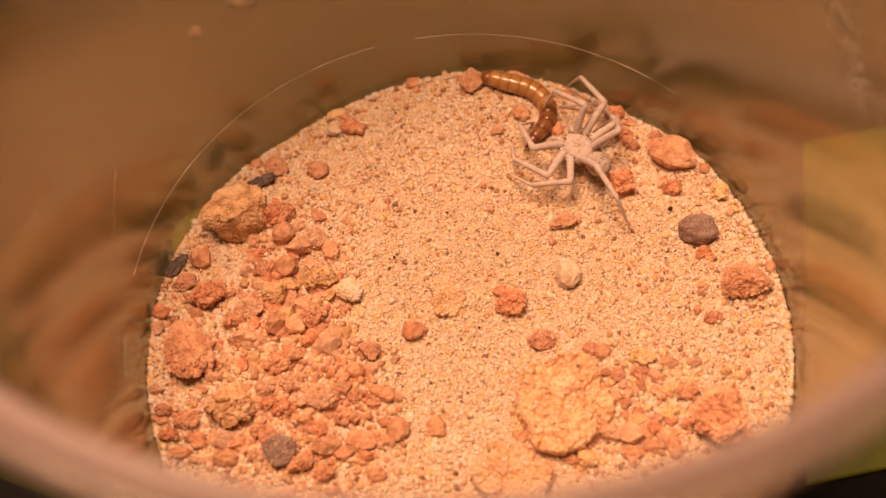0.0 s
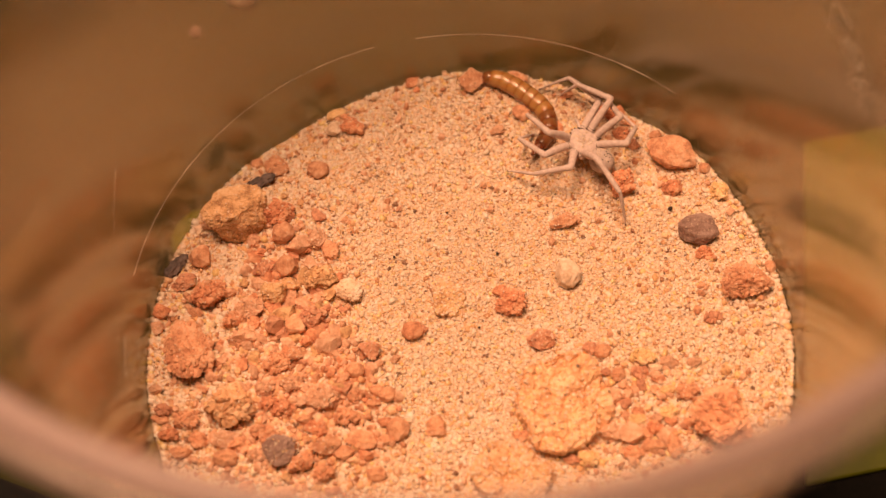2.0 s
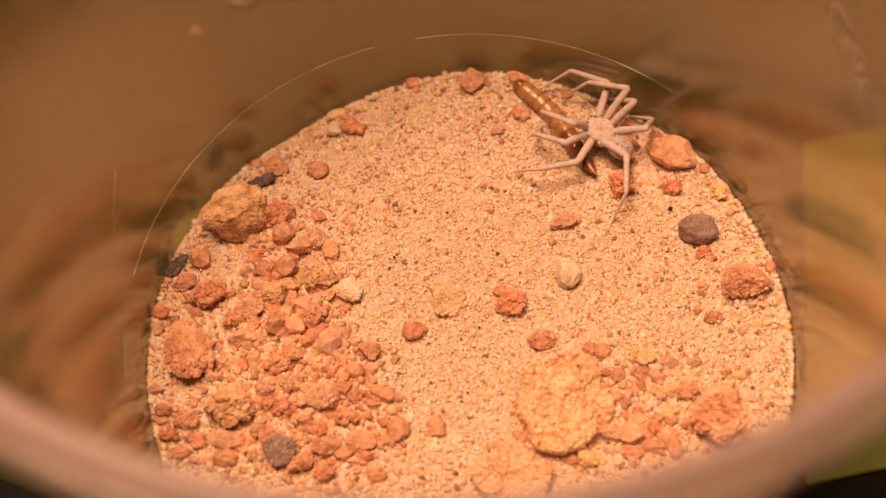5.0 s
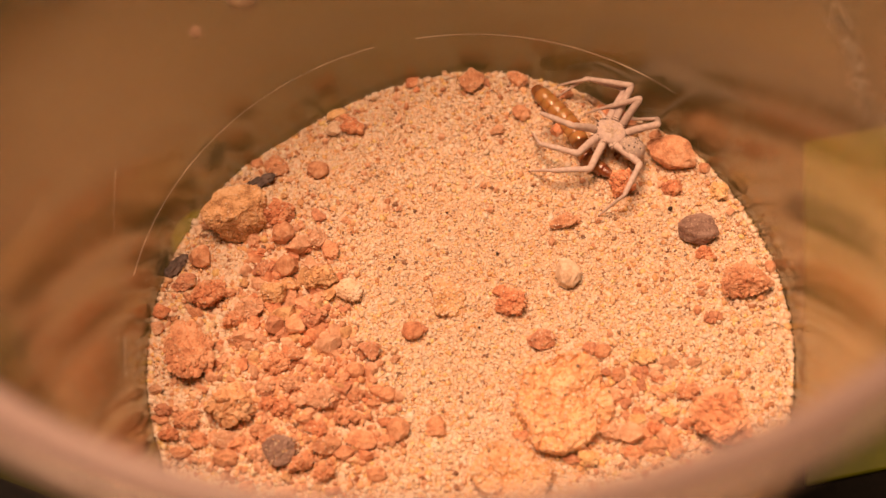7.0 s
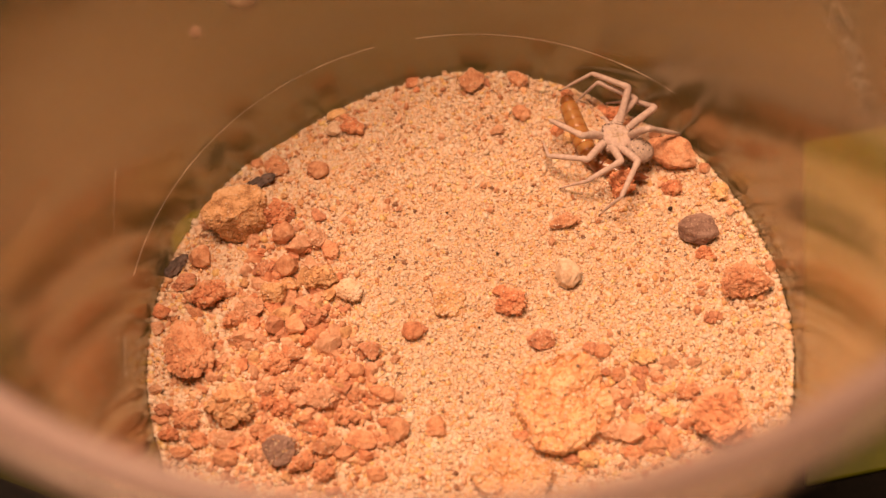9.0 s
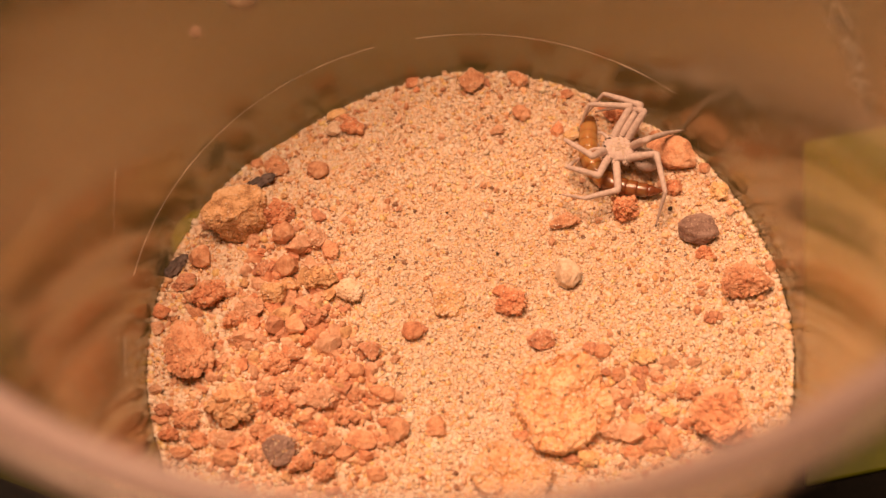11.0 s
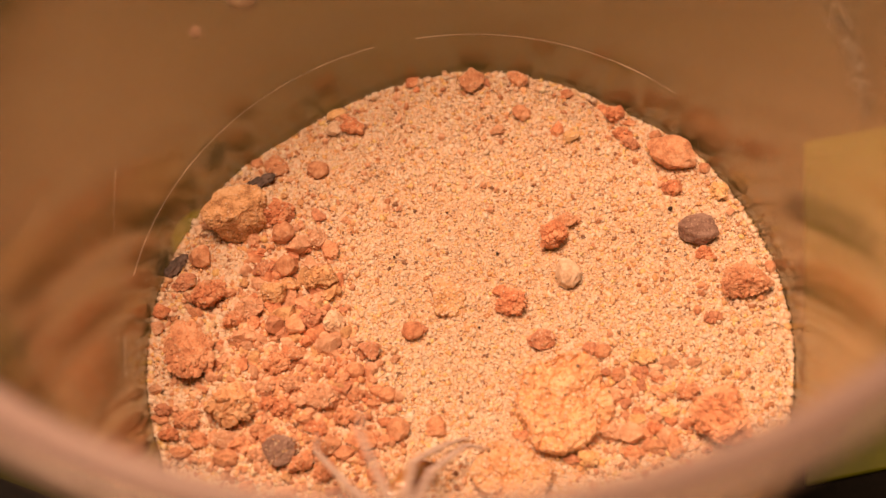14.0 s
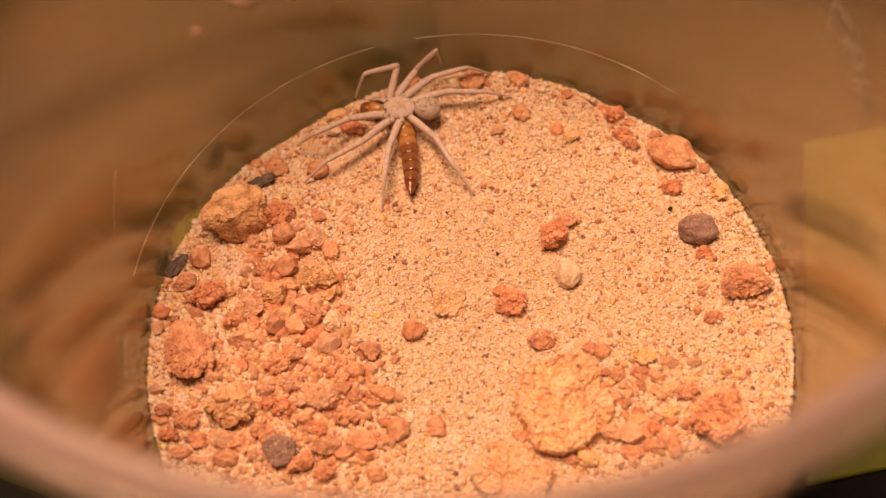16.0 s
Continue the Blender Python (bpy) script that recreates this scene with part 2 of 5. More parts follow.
def build_green_things():
    sheet = part("plastic_sheet", flat_piece(((0.0, 0.0), (0.062, 0.0088), (0.071, 0.0800), (0.0140, 0.0718)), 0.0016, 0.0006), LIME)
    tagged(sheet, "lime green plastic sheet lying on the table beside the cup", "sheet")
    sheet.matrix_world = pose(0.0570, -0.0168, TABLE_Z)
    cloth = part("dark_cloth", flat_piece(((-0.25, 0.066), (-0.25, -0.30), (0.25, -0.30), (0.25, 0.0157), (0.02, -0.0227), (-0.03, -0.0300)), 0.0004, 0.0001), BLACK)
    tagged(cloth, "thin black cloth on the table under the cup's front", "cloth")
    cloth.matrix_world = pose(0.0, 0.0, TABLE_Z + 0.0001)
    cap = part("bottle_cap", lathe([(0.0, 0.0), (0.0062, 0.0), (0.0068, 0.0008), (0.0068, 0.0040), (0.0060, 0.0048), (0.0, 0.0050)], 40, closed=False), LIME)
    tagged(cap, "small lime green plastic cap standing close to the cup", "cap")
    cap.matrix_world = pose(-0.0502, 0.0404, TABLE_Z)


# ---- the cup ----
SLOPE = 0.0785
LEAN = -0.0080  # the cup wall leans a little


def wall_radius(z):
    return 0.0500 + SLOPE * z


def build_glow_spots():
    # small balls added on the table to stand in for two glowing spots
    for x, y, s, m, word in ((-0.0457, 0.1046, 0.0040, "cream", "pale yellow"), (-0.0556, 0.0953, 0.0014, "purple", "dull brown")):
        bm = bmesh.new()
        bmesh.ops.create_icosphere(bm, subdivisions=3, radius=s)
        for v in bm.verts:
            v.co *= 1 + 0.12 * noise.noise(v.co * 300)
        ob = part("bead", bm, CLAY[m])
        ob.matrix_world = pose(x, y, TABLE_Z + s * 0.9)
        tagged(ob, word + " little ball added for a spot of glow behind the cup", "bead")


def build_cup():
    cup = new("plastic_cup")
    tagged(cup, "clear hazy plastic cup with a rolled lip, half filled with sand", "cup")
    zt, th = 0.0935, 0.0008
    inner = [(wall_radius(z) + 0.0002, z) for z in np.linspace(-0.0348, zt, 24)]
    outer = [(wall_radius(z) + th + 0.0002, z) for z in np.linspace(zt - 0.002, -0.0356, 24)]
    # the lip: a frosted skirt and inner bead, a shallow clear groove and an outer rolled bead
    r0 = wall_radius(zt)
    inner_bead = [(wall_radius(zt - 0.0075) + 0.0001, zt - 0.0075), (r0, zt - 0.0014)]
    for k in range(9):
        a = math.pi - math.pi * 1.1 * k / 8
        inner_bead.append((r0 + 0.0012 + 0.0011 * math.cos(a), zt + 0.0011 * math.sin(a)))
    inner_bead += [(r0 + 0.0010, zt - 0.0012), (wall_radius(zt - 0.0075) + 0.0008, zt - 0.0075)]
    groove = [(r0 + 0.0021, zt - 0.0003), (r0 + 0.0024, zt - 0.0005), (r0 + 0.0024, zt - 0.0010), (r0 + 0.0021, zt - 0.0009)]
    rim = []
    for k in range(13):
        a = math.pi - math.pi * 1.4 * k / 12
        rim.append((r0 + 0.0033 + 0.0012 * math.cos(a), zt - 0.0004 + 0.0011 * math.sin(a)))
    for k in range(8):
        a = -math.pi * 0.4 + math.pi * 1.35 * k / 7
        rim.append((r0 + 0.0033 + 0.0007 * math.cos(a), zt - 0.0004 + 0.0005 * math.sin(a)))
    bottom = [(wall_radius(-0.0356) - 0.0004, -0.0361), (0.0005, -0.0361), (0.0005, -0.0352), (wall_radius(-0.0348) - 0.001, -0.0352)]
    lean = Matrix.Identity(4)
    lean[0][2] = LEAN
    bm = lathe(inner + outer + bottom, 192)
    bm.transform(lean)
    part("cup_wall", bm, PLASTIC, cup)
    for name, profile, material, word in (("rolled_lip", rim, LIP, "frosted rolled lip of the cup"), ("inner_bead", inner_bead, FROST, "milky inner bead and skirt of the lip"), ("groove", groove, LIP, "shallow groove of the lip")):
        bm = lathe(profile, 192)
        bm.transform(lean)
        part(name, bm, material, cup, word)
    # the fine moulded ring a little above the sand, built only as three pale arcs
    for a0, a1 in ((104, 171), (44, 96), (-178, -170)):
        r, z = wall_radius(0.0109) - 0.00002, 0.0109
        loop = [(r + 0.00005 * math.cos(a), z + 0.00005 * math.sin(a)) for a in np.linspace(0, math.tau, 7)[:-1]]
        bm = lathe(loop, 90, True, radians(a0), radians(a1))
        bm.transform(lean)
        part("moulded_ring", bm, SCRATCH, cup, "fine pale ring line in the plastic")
    # fine upright scratches and stray specks of dust
    rng = random.Random(17)
    marks = [((-0.0520, 0.0059, 0.0304), (-0.0521, 0.0010, 0.0273)), ((-0.0492, 0.0172, 0.0266), (-0.0506, 0.0097, 0.0199)), ((-0.0508, -0.0024, 0.0106), (-0.0502, -0.0077, 0.0100))]
    for p, q in marks:
        bm = bmesh.new()
        for k in range(14):
            u0 = rng.random()
            c = Vector(p).lerp(Vector(q), u0)
            turn = math.atan2(c.y, c.x)
            r = wall_radius(c.z)
            way = (Vector(q) - Vector(p)).normalized()
            m = Matrix.Translation((r * math.cos(turn), r * math.sin(turn), c.z)) @ way.to_track_quat("Z", "Y").to_matrix().to_4x4() @ Matrix.Diagonal((0.00003, 0.00003, rng.uniform(0.0001, 0.0006), 1))
            bmesh.ops.create_icosphere(bm, subdivisions=1, radius=1, matrix=m)
        bm.transform(lean)
        tagged(part("scratch", bm, SCRATCH, cup, "fine pale scratch in the plastic"), kind="stuff")
    bm = bmesh.new()
    for k in range(150):
        z, a, s = rng.uniform(0.004, 0.07), radians(rng.uniform(-60, 240)), rng.uniform(0.00003, 0.00007)
        r = wall_radius(z) + 0.00012
        m = Matrix.Translation((r * math.cos(a), r * math.sin(a), z)) @ Matrix.Rotation(a, 4, "Z") @ Matrix.Diagonal((0.3 * s, s, s * rng.uniform(1, 2), 1))
        bmesh.ops.create_icosphere(bm, subdivisions=1, radius=1, matrix=m)
    bm.transform(lean)
    tagged(part("dust_specks", bm, SCRATCH, cup, "stray pale dust specks on the plastic"), kind="stuff")
    # rubbed patch of tiny pale flecks
    rng = random.Random(5)
    bm = bmesh.new()
    for k in range(620):
        u = rng.random() ** 1.3
        z = 0.0492 - 0.0058 * u + rng.gauss(0, 0.0014)
        a = radians(20.5 - 14.0 * u + rng.gauss(0, 1.7) * (1.3 - u))
        s = rng.uniform(0.00005, 0.00013)
        r = wall_radius(z) + 0.00012
        m = Matrix.Translation((r * math.cos(a), r * math.sin(a), z)) @ Matrix.Rotation(a, 4, "Z") @ Matrix.Diagonal((0.3 * s, s, s * rng.uniform(1, 2.4), 1))
        bmesh.ops.create_icosphere(bm, subdivisions=1, radius=1, matrix=m)
    bm.transform(lean)
    tagged(part("scuff_patch", bm, SCRATCH, cup, "patch of pale scuff marks on the plastic"), kind="stuff")


# ---- the sand ----


def gs(d, w):
    return math.exp(-(d / w) ** 2)


def sand_height(x, y):
    r = math.hypot(x, y) / 0.05
    a = math.degrees(math.atan2(y, x))
    rim = 1.3 * gs(a - 82, 17) - 2.2 * gs(a - 122, 17) - 0.9 * gs(a - 54, 8) + 0.9 * gs(a - 35, 10)
    z = rim * min(r, 1.05) ** 6
    z += 1.2 * math.exp(-((x + 0.030) ** 2 + (y + 0.004) ** 2) / 0.016 ** 2)
    z -= 0.5 * math.exp(-((x - 0.004) ** 2 + (y - 0.016) ** 2) / 0.02 ** 2)
    z += 0.22 * math.sin(x * 420 + 1.3) * math.sin(y * 380 + 0.4) + 0.12 * math.sin(x * 910 + y * 640) + 0.1 * math.sin(y * 1130 - x * 480 + 2)
    return z * 0.001


def build_sand():
    bm = bmesh.new()
    rings, steps, rows = 110, 220, []
    for i in range(1, rings + 1):
        r = 0.0500 * i / rings
        row = []
        for k in range(steps):
            a = math.tau * k / steps
            x, y = r * math.cos(a), r * math.sin(a)
            z = sand_height(x, y) + 0.00025 * noise.noise(Vector((x, y, 0)) * 900)
            q = 1 + (wall_radius(z) / 0.05 - 1 + 0.002) * (i / rings) ** 4
            row.append(bm.verts.new((x * q, y * q, z - 0.00011 - 0.0004 * (i / rings) ** 40)))
        rows.append(row)
    c = bm.verts.new((0, 0, sand_height(0, 0)))
    side = [bm.verts.new((wall_radius(-0.034) * math.cos(math.tau * k / steps), wall_radius(-0.034) * math.sin(math.tau * k / steps), -0.0350)) for k in range(steps)]
    low = bm.verts.new((0, 0, -0.0350))
    for k in range(steps):
        j = (k + 1) % steps
        bm.faces.new((c, rows[0][k], rows[0][j]))
        for p, q in zip(rows, rows[1:]):
            bm.faces.new((p[k], q[k], q[j], p[j]))
        bm.faces.new((rows[-1][k], side[k], side[j], rows[-1][j]))
        bm.faces.new((side[k], low, side[j]))
    bed = part("sand", bm, BED)
    tagged(bed, "coarse orange-beige sand filling the cup", "sand", kind="stuff")

    # loose grains on the surface
    rng = np.random.default_rng(11)
    base = np.array([(i, j, l) for i in (-1, 1) for j in (-1, 1) for l in (-1, 1)]) / 1.5
    quads = np.array([(0, 1, 3, 2), (4, 6, 7, 5), (0, 4, 5, 1), (2, 3, 7, 6), (0, 2, 6, 4), (1, 5, 7, 3)])
    n = 200000
    r = 0.0503 * np.sqrt(rng.random(n))
    r[:5000] = 0.0500 - 0.0006 * rng.random(5000)
    a = rng.random(n) * math.tau
    x, y = r * np.cos(a), r * np.sin(a)
    # finer in the trodden middle, coarser towards the wall and the front
    mid = np.exp(-(((x - 0.002) / 0.026) ** 2 + ((y - 0.014) / 0.020) ** 2))
    size = (0.000178 - 0.000062 * mid) * np.exp(rng.normal(0, 0.48, n))
    # coarser again between the clods
    size *= 1 + 0.55 * np.exp(-(((x + 0.033) / 0.013) ** 2 + ((y + 0.002) / 0.020) ** 2))
    size[:5000] *= 1.6
    size = np.clip(size, 0.00008, 0.00065)
    z = np.array([sand_height(float(p), float(q)) for p, q in zip(x, y)]) + rng.uniform(-0.8, 0.25, n) * size
    z[:5000] += rng.uniform(0, 0.5, 5000) * size[:5000]
    lim = 0.0500 + SLOPE * z - size * 0.35
    k = np.minimum(1.0, lim / np.hypot(x, y).clip(1e-6))
    x, y = x * k, y * k
    # grains lie on their broad faces, a little tilted
    spin, lean, toward = rng.random(n) * math.pi, rng.normal(0, 0.33, n), rng.random(n) * math.tau
    q = np.stack([np.cos(spin), lean * np.cos(toward), lean * np.sin(toward), np.sin(spin)], 1)
    q /= np.linalg.norm(q, axis=1)[:, None]
    w, i, j, l = q.T
    rot = np.stack([np.stack([1 - 2 * (j * j + l * l), 2 * (i * j - l * w), 2 * (i * l + j * w)], 1),
                    np.stack([2 * (i * j + l * w), 1 - 2 * (i * i + l * l), 2 * (j * l - i * w)], 1),
                    np.stack([2 * (i * l - j * w), 2 * (j * l + i * w), 1 - 2 * (i * i + j * j)], 1)], 1)
    stretch = rng.uniform(0.72, 1.3, (n, 1, 3)) * np.array((1, 1, 0.82)) * size[:, None, None]
    pts = base[None] * (1 + rng.uniform(-0.27, 0.24, (n, 8, 1))) * (1 + rng.uniform(-0.22, 0.22, (n, 8, 3))) * stretch
    pts = np.einsum("nij,nkj->nki", rot, pts) + np.stack([x, y, z], 1)[:, None]
    me = bpy.data.meshes.new("sand_grains")
    me.vertices.add(n * 8)
    me.vertices.foreach_set("co", pts.astype(np.float32).ravel())
    f = (quads[None] + 8 * np.arange(n)[:, None, None]).reshape(-1, 4)
    me.loops.add(f.size)
    me.loops.foreach_set("vertex_index", f.astype(np.int32).ravel())
    me.polygons.add(len(f))
    me.polygons.foreach_set("loop_start", np.arange(0, f.size, 4, dtype=np.int32))
    me.polygons.foreach_set("loop_total", np.full(len(f), 4, dtype=np.int32))
    me.update(calc_edges=True)
    me.materials.append(GRAIN)
    ob = new("sand_grains", me)
    ob.parent = bed
    tagged(ob, "loose sand grains in cream, orange and brown", kind="stuff")


# ---- clods, pebbles and chips lying on the sand ----
COLOUR_WORDS = {"apricot": "apricot-coloured", "ochre": "ochre-brown", "red": "brick-red", "orange": "orange", "tan": "pinkish tan", "brown": "reddish brown", "purple": "purplish brown", "cream": "cream", "yellow": "yellowish"}
SHAPE_WORDS = {"block": "smooth-faced block of dry clay", "rough": "rough lump of dry clay", "crumbly": "crumbly lump of dry earth", "smooth": "rounded pebble", "slab": "flat slab of dry clay sunk"}


def chunk(q):
    """How far one broken chunk stands out, from -1 to 1, and the distance to the crack beside it."""
    far, at = noise.voronoi(q)
    return noise.noise(at[0] * 17.3), far[1] - far[0]


def lump_mesh(name, w, d, h, colour, shape, seed, sub):
    bm = bmesh.new()
    bmesh.ops.create_icosphere(bm, subdivisions=sub, radius=0.5)
    off = Vector((seed * 7.13, seed * 3.71, seed * 1.97))
    size = Vector((w, d, h))
    fade = min(1.0, 1.5 / (500 * (w + d + h) / 3) ** 0.7)
    # flat broken faces that cut the lump
    cut = random.Random(seed * 13 + 5)
    faces = []
    for k in range({"smooth": 7, "block": 13, "rough": 13, "crumbly": 14, "slab": 0}[shape]):
        way = Vector((cut.gauss(0, 1), cut.gauss(0, 1), cut.gauss(0, 1))).normalized()
        faces.append((way, cut.uniform(0.42, 0.49) if shape == "smooth" else cut.uniform(0.31, 0.46)))
    for v in bm.verts:
        n = v.co.normalized()
        p = v.co * (1.06 + (0.30 if shape != "smooth" else 0.16) * noise.noise(n * 1.5 + off))
        for way, reach in faces:
            over = p.dot(way) - reach
            if over > 0:
                p -= way * over * 0.97
        if shape == "slab":
            # squarer outline, flat top and base
            m = max(abs(n.x), abs(n.y), 1e-3)
            p.xy = p.xy * (0.72 + 0.28 / max(m, 0.70))
            p.z = max(-0.5, min(0.5, p.z * 1.7))
        k = {"slab": 1.0, "smooth": 1.05}.get(shape, 1.13)
        q = Vector((n.x * w, n.y * d, n.z * h)) * (1000 * 0.5) + off * 3
        if shape == "rough":
            big, gap = chunk(n * 1.5 + off)
            mid, slit = chunk(q * 1.3)
            k += 0.07 * big + 0.05 * mid + (0.07 * noise.noise(q * 1.7) + 0.07 * noise.noise(q * 4.1) + 0.05 * chunk(q * 3.3)[0]) * fade - 0.10 * max(0, 0.10 - slit) / 0.10 * fade
        elif shape == "crumbly":
            big, gap = chunk(n * 2.2 + off)
            mid, slit = chunk(q * 1.7)
            fine, _ = chunk(q * 3.9)
            k += 0.13 * big - 0.16 * max(0, 0.14 - gap) / 0.14 + (0.08 * mid + 0.05 * fine + 0.08 * noise.noise(q * 2.6)) * fade - 0.08 * max(0, 0.12 - slit) / 0.12 * fade
        elif shape == "block":
            k += (0.03 * noise.noise(q * 1.6) + 0.03 * noise.noise(q * 4) + 0.025 * chunk(q * 3.6)[0]) * fade
        elif shape == "slab":
            k += 0.06 * noise.noise(q * 0.5) + 0.03 * noise.noise(q * 2.3) + 0.02 * noise.noise(q * 5)
        else:
            k += 0.07 * noise.noise(n * 3 + off) + 0.03 * noise.noise(q * 2.2) + 0.02 * noise.noise(q * 5)
        v.co = Vector((p.x * w, p.y * d, p.z * h)) * k
        if shape == "slab":
            # uneven, flaking top
            mid, slit = chunk(q * 0.42)
            v.co.z += h * (0.26 * noise.noise(q * 0.32) + 0.14 * mid + 0.10 * noise.noise(q * 0.9) + 0.10 * noise.noise(q * 2.1) + 0.05 * chunk(q * 2.7)[0] - 0.12 * max(0, 0.12 - slit) / 0.12)
    return mesh_of(name, bm, CLAY[colour], shape == "smooth")


LUMPS = []


def bake_bits(ob, w, d, h, colour, seed):
    """Small broken bits that make a crumbly lump an aggregate."""
    cut = random.Random(seed * 29 + 3)
    bm = bmesh.new()
    core = [v.co.copy() for v in ob.data.vertices]
    for k in range(int(16 * (1000 * (w + d + h) / 3) ** 1.35)):
        s = cut.uniform(0.00028, 0.00062) * (1.3 if cut.random() < 0.15 else 1)
        m = Matrix.LocRotScale(cut.choice(core) * cut.uniform(0.84, 0.97), Euler((cut.uniform(0, 6), cut.uniform(0, 6), cut.uniform(0, 6))), (s, s * cut.uniform(0.6, 1), s * cut.uniform(0.5, 0.9)))
        for v in bmesh.ops.create_icosphere(bm, subdivisions=1, radius=1, matrix=m)["verts"]:
            v.co += Vector((cut.uniform(-1, 1), cut.uniform(-1, 1), cut.uniform(-1, 1))) * s * 0.28
    tagged(part("crumb_crust", bm, CLAY[colour], ob, "crust of small broken bits on the lump", smooth=False), kind="stuff")



def clod(name, x, y, w, d, h, turn, colour, shape):
    """One lump on the sand; sizes in millimetres."""
    w, d, h = w / 1000, d / 1000, h / 1000
    seed = len(LUMPS) + 1
    sub = 6 if w > 0.0055 else 5 if w > 0.0028 else 4

    ob = new(name, lump_mesh(name, w, d, h, colour, shape, seed, sub))
    sink = 0.22 if shape == "slab" else 0.09
    ob.matrix_world = pose(x, y, sand_height(x, y) + h * (0.5 - sink), 4 if shape == "slab" else 0, 0, turn)
    LUMPS.append(ob)
    if shape == "crumbly" and w > 0.0024:
        bake_bits(ob, w, d, h, colour, seed)
    if shape in ("rough", "crumbly") and w > 0.0030:
        # sand caught on the lump
        rng = random.Random(seed)
        bm = bmesh.new()
        tops = [v for v in ob.data.vertices if v.normal.z > 0.1]
        for k in range(int(w * 9000)):
            v = rng.choice(tops)
            s = rng.uniform(0.00008, 0.00022)
            bmesh.ops.create_icosphere(bm, subdivisions=1, radius=s, matrix=Matrix.Translation(v.co) @ Euler((k, k * 2, k * 3)).to_matrix().to_4x4() @ Matrix.Diagonal((1, rng.uniform(0.6, 1), 0.7, 1)))
        tagged(part("caught_sand", bm, GRAIN, ob, "sand grains caught on the lump", smooth=False), kind="stuff")
    if shape == "slab":
        # sand strewn over the flat top
        rng = random.Random(seed)
        bm = bmesh.new()
        tops = [v for v in ob.data.vertices if v.normal.z > 0.75]
        for k in range(int(w * 46000)):
            v = rng.choice(tops)
            s = rng.uniform(0.00012, 0.00032)
            bmesh.ops.create_icosphere(bm, subdivisions=1, radius=s, matrix=Matrix.Translation(v.co) @ Euler((k, k * 2, k * 3)).to_matrix().to_4x4() @ Matrix.Diagonal((1, rng.uniform(0.6, 1), 0.7, 1)))
        tagged(part("strewn_sand", bm, GRAIN, ob, "sand grains strewn over the slab", smooth=False), kind="stuff")
    word = COLOUR_WORDS[colour] + " " + SHAPE_WORDS[shape] + (" in the sand" if shape == "slab" else " on the sand")
    return tagged(ob, word, "clay lump" if shape != "smooth" else "pebble", "lumps on the sand")


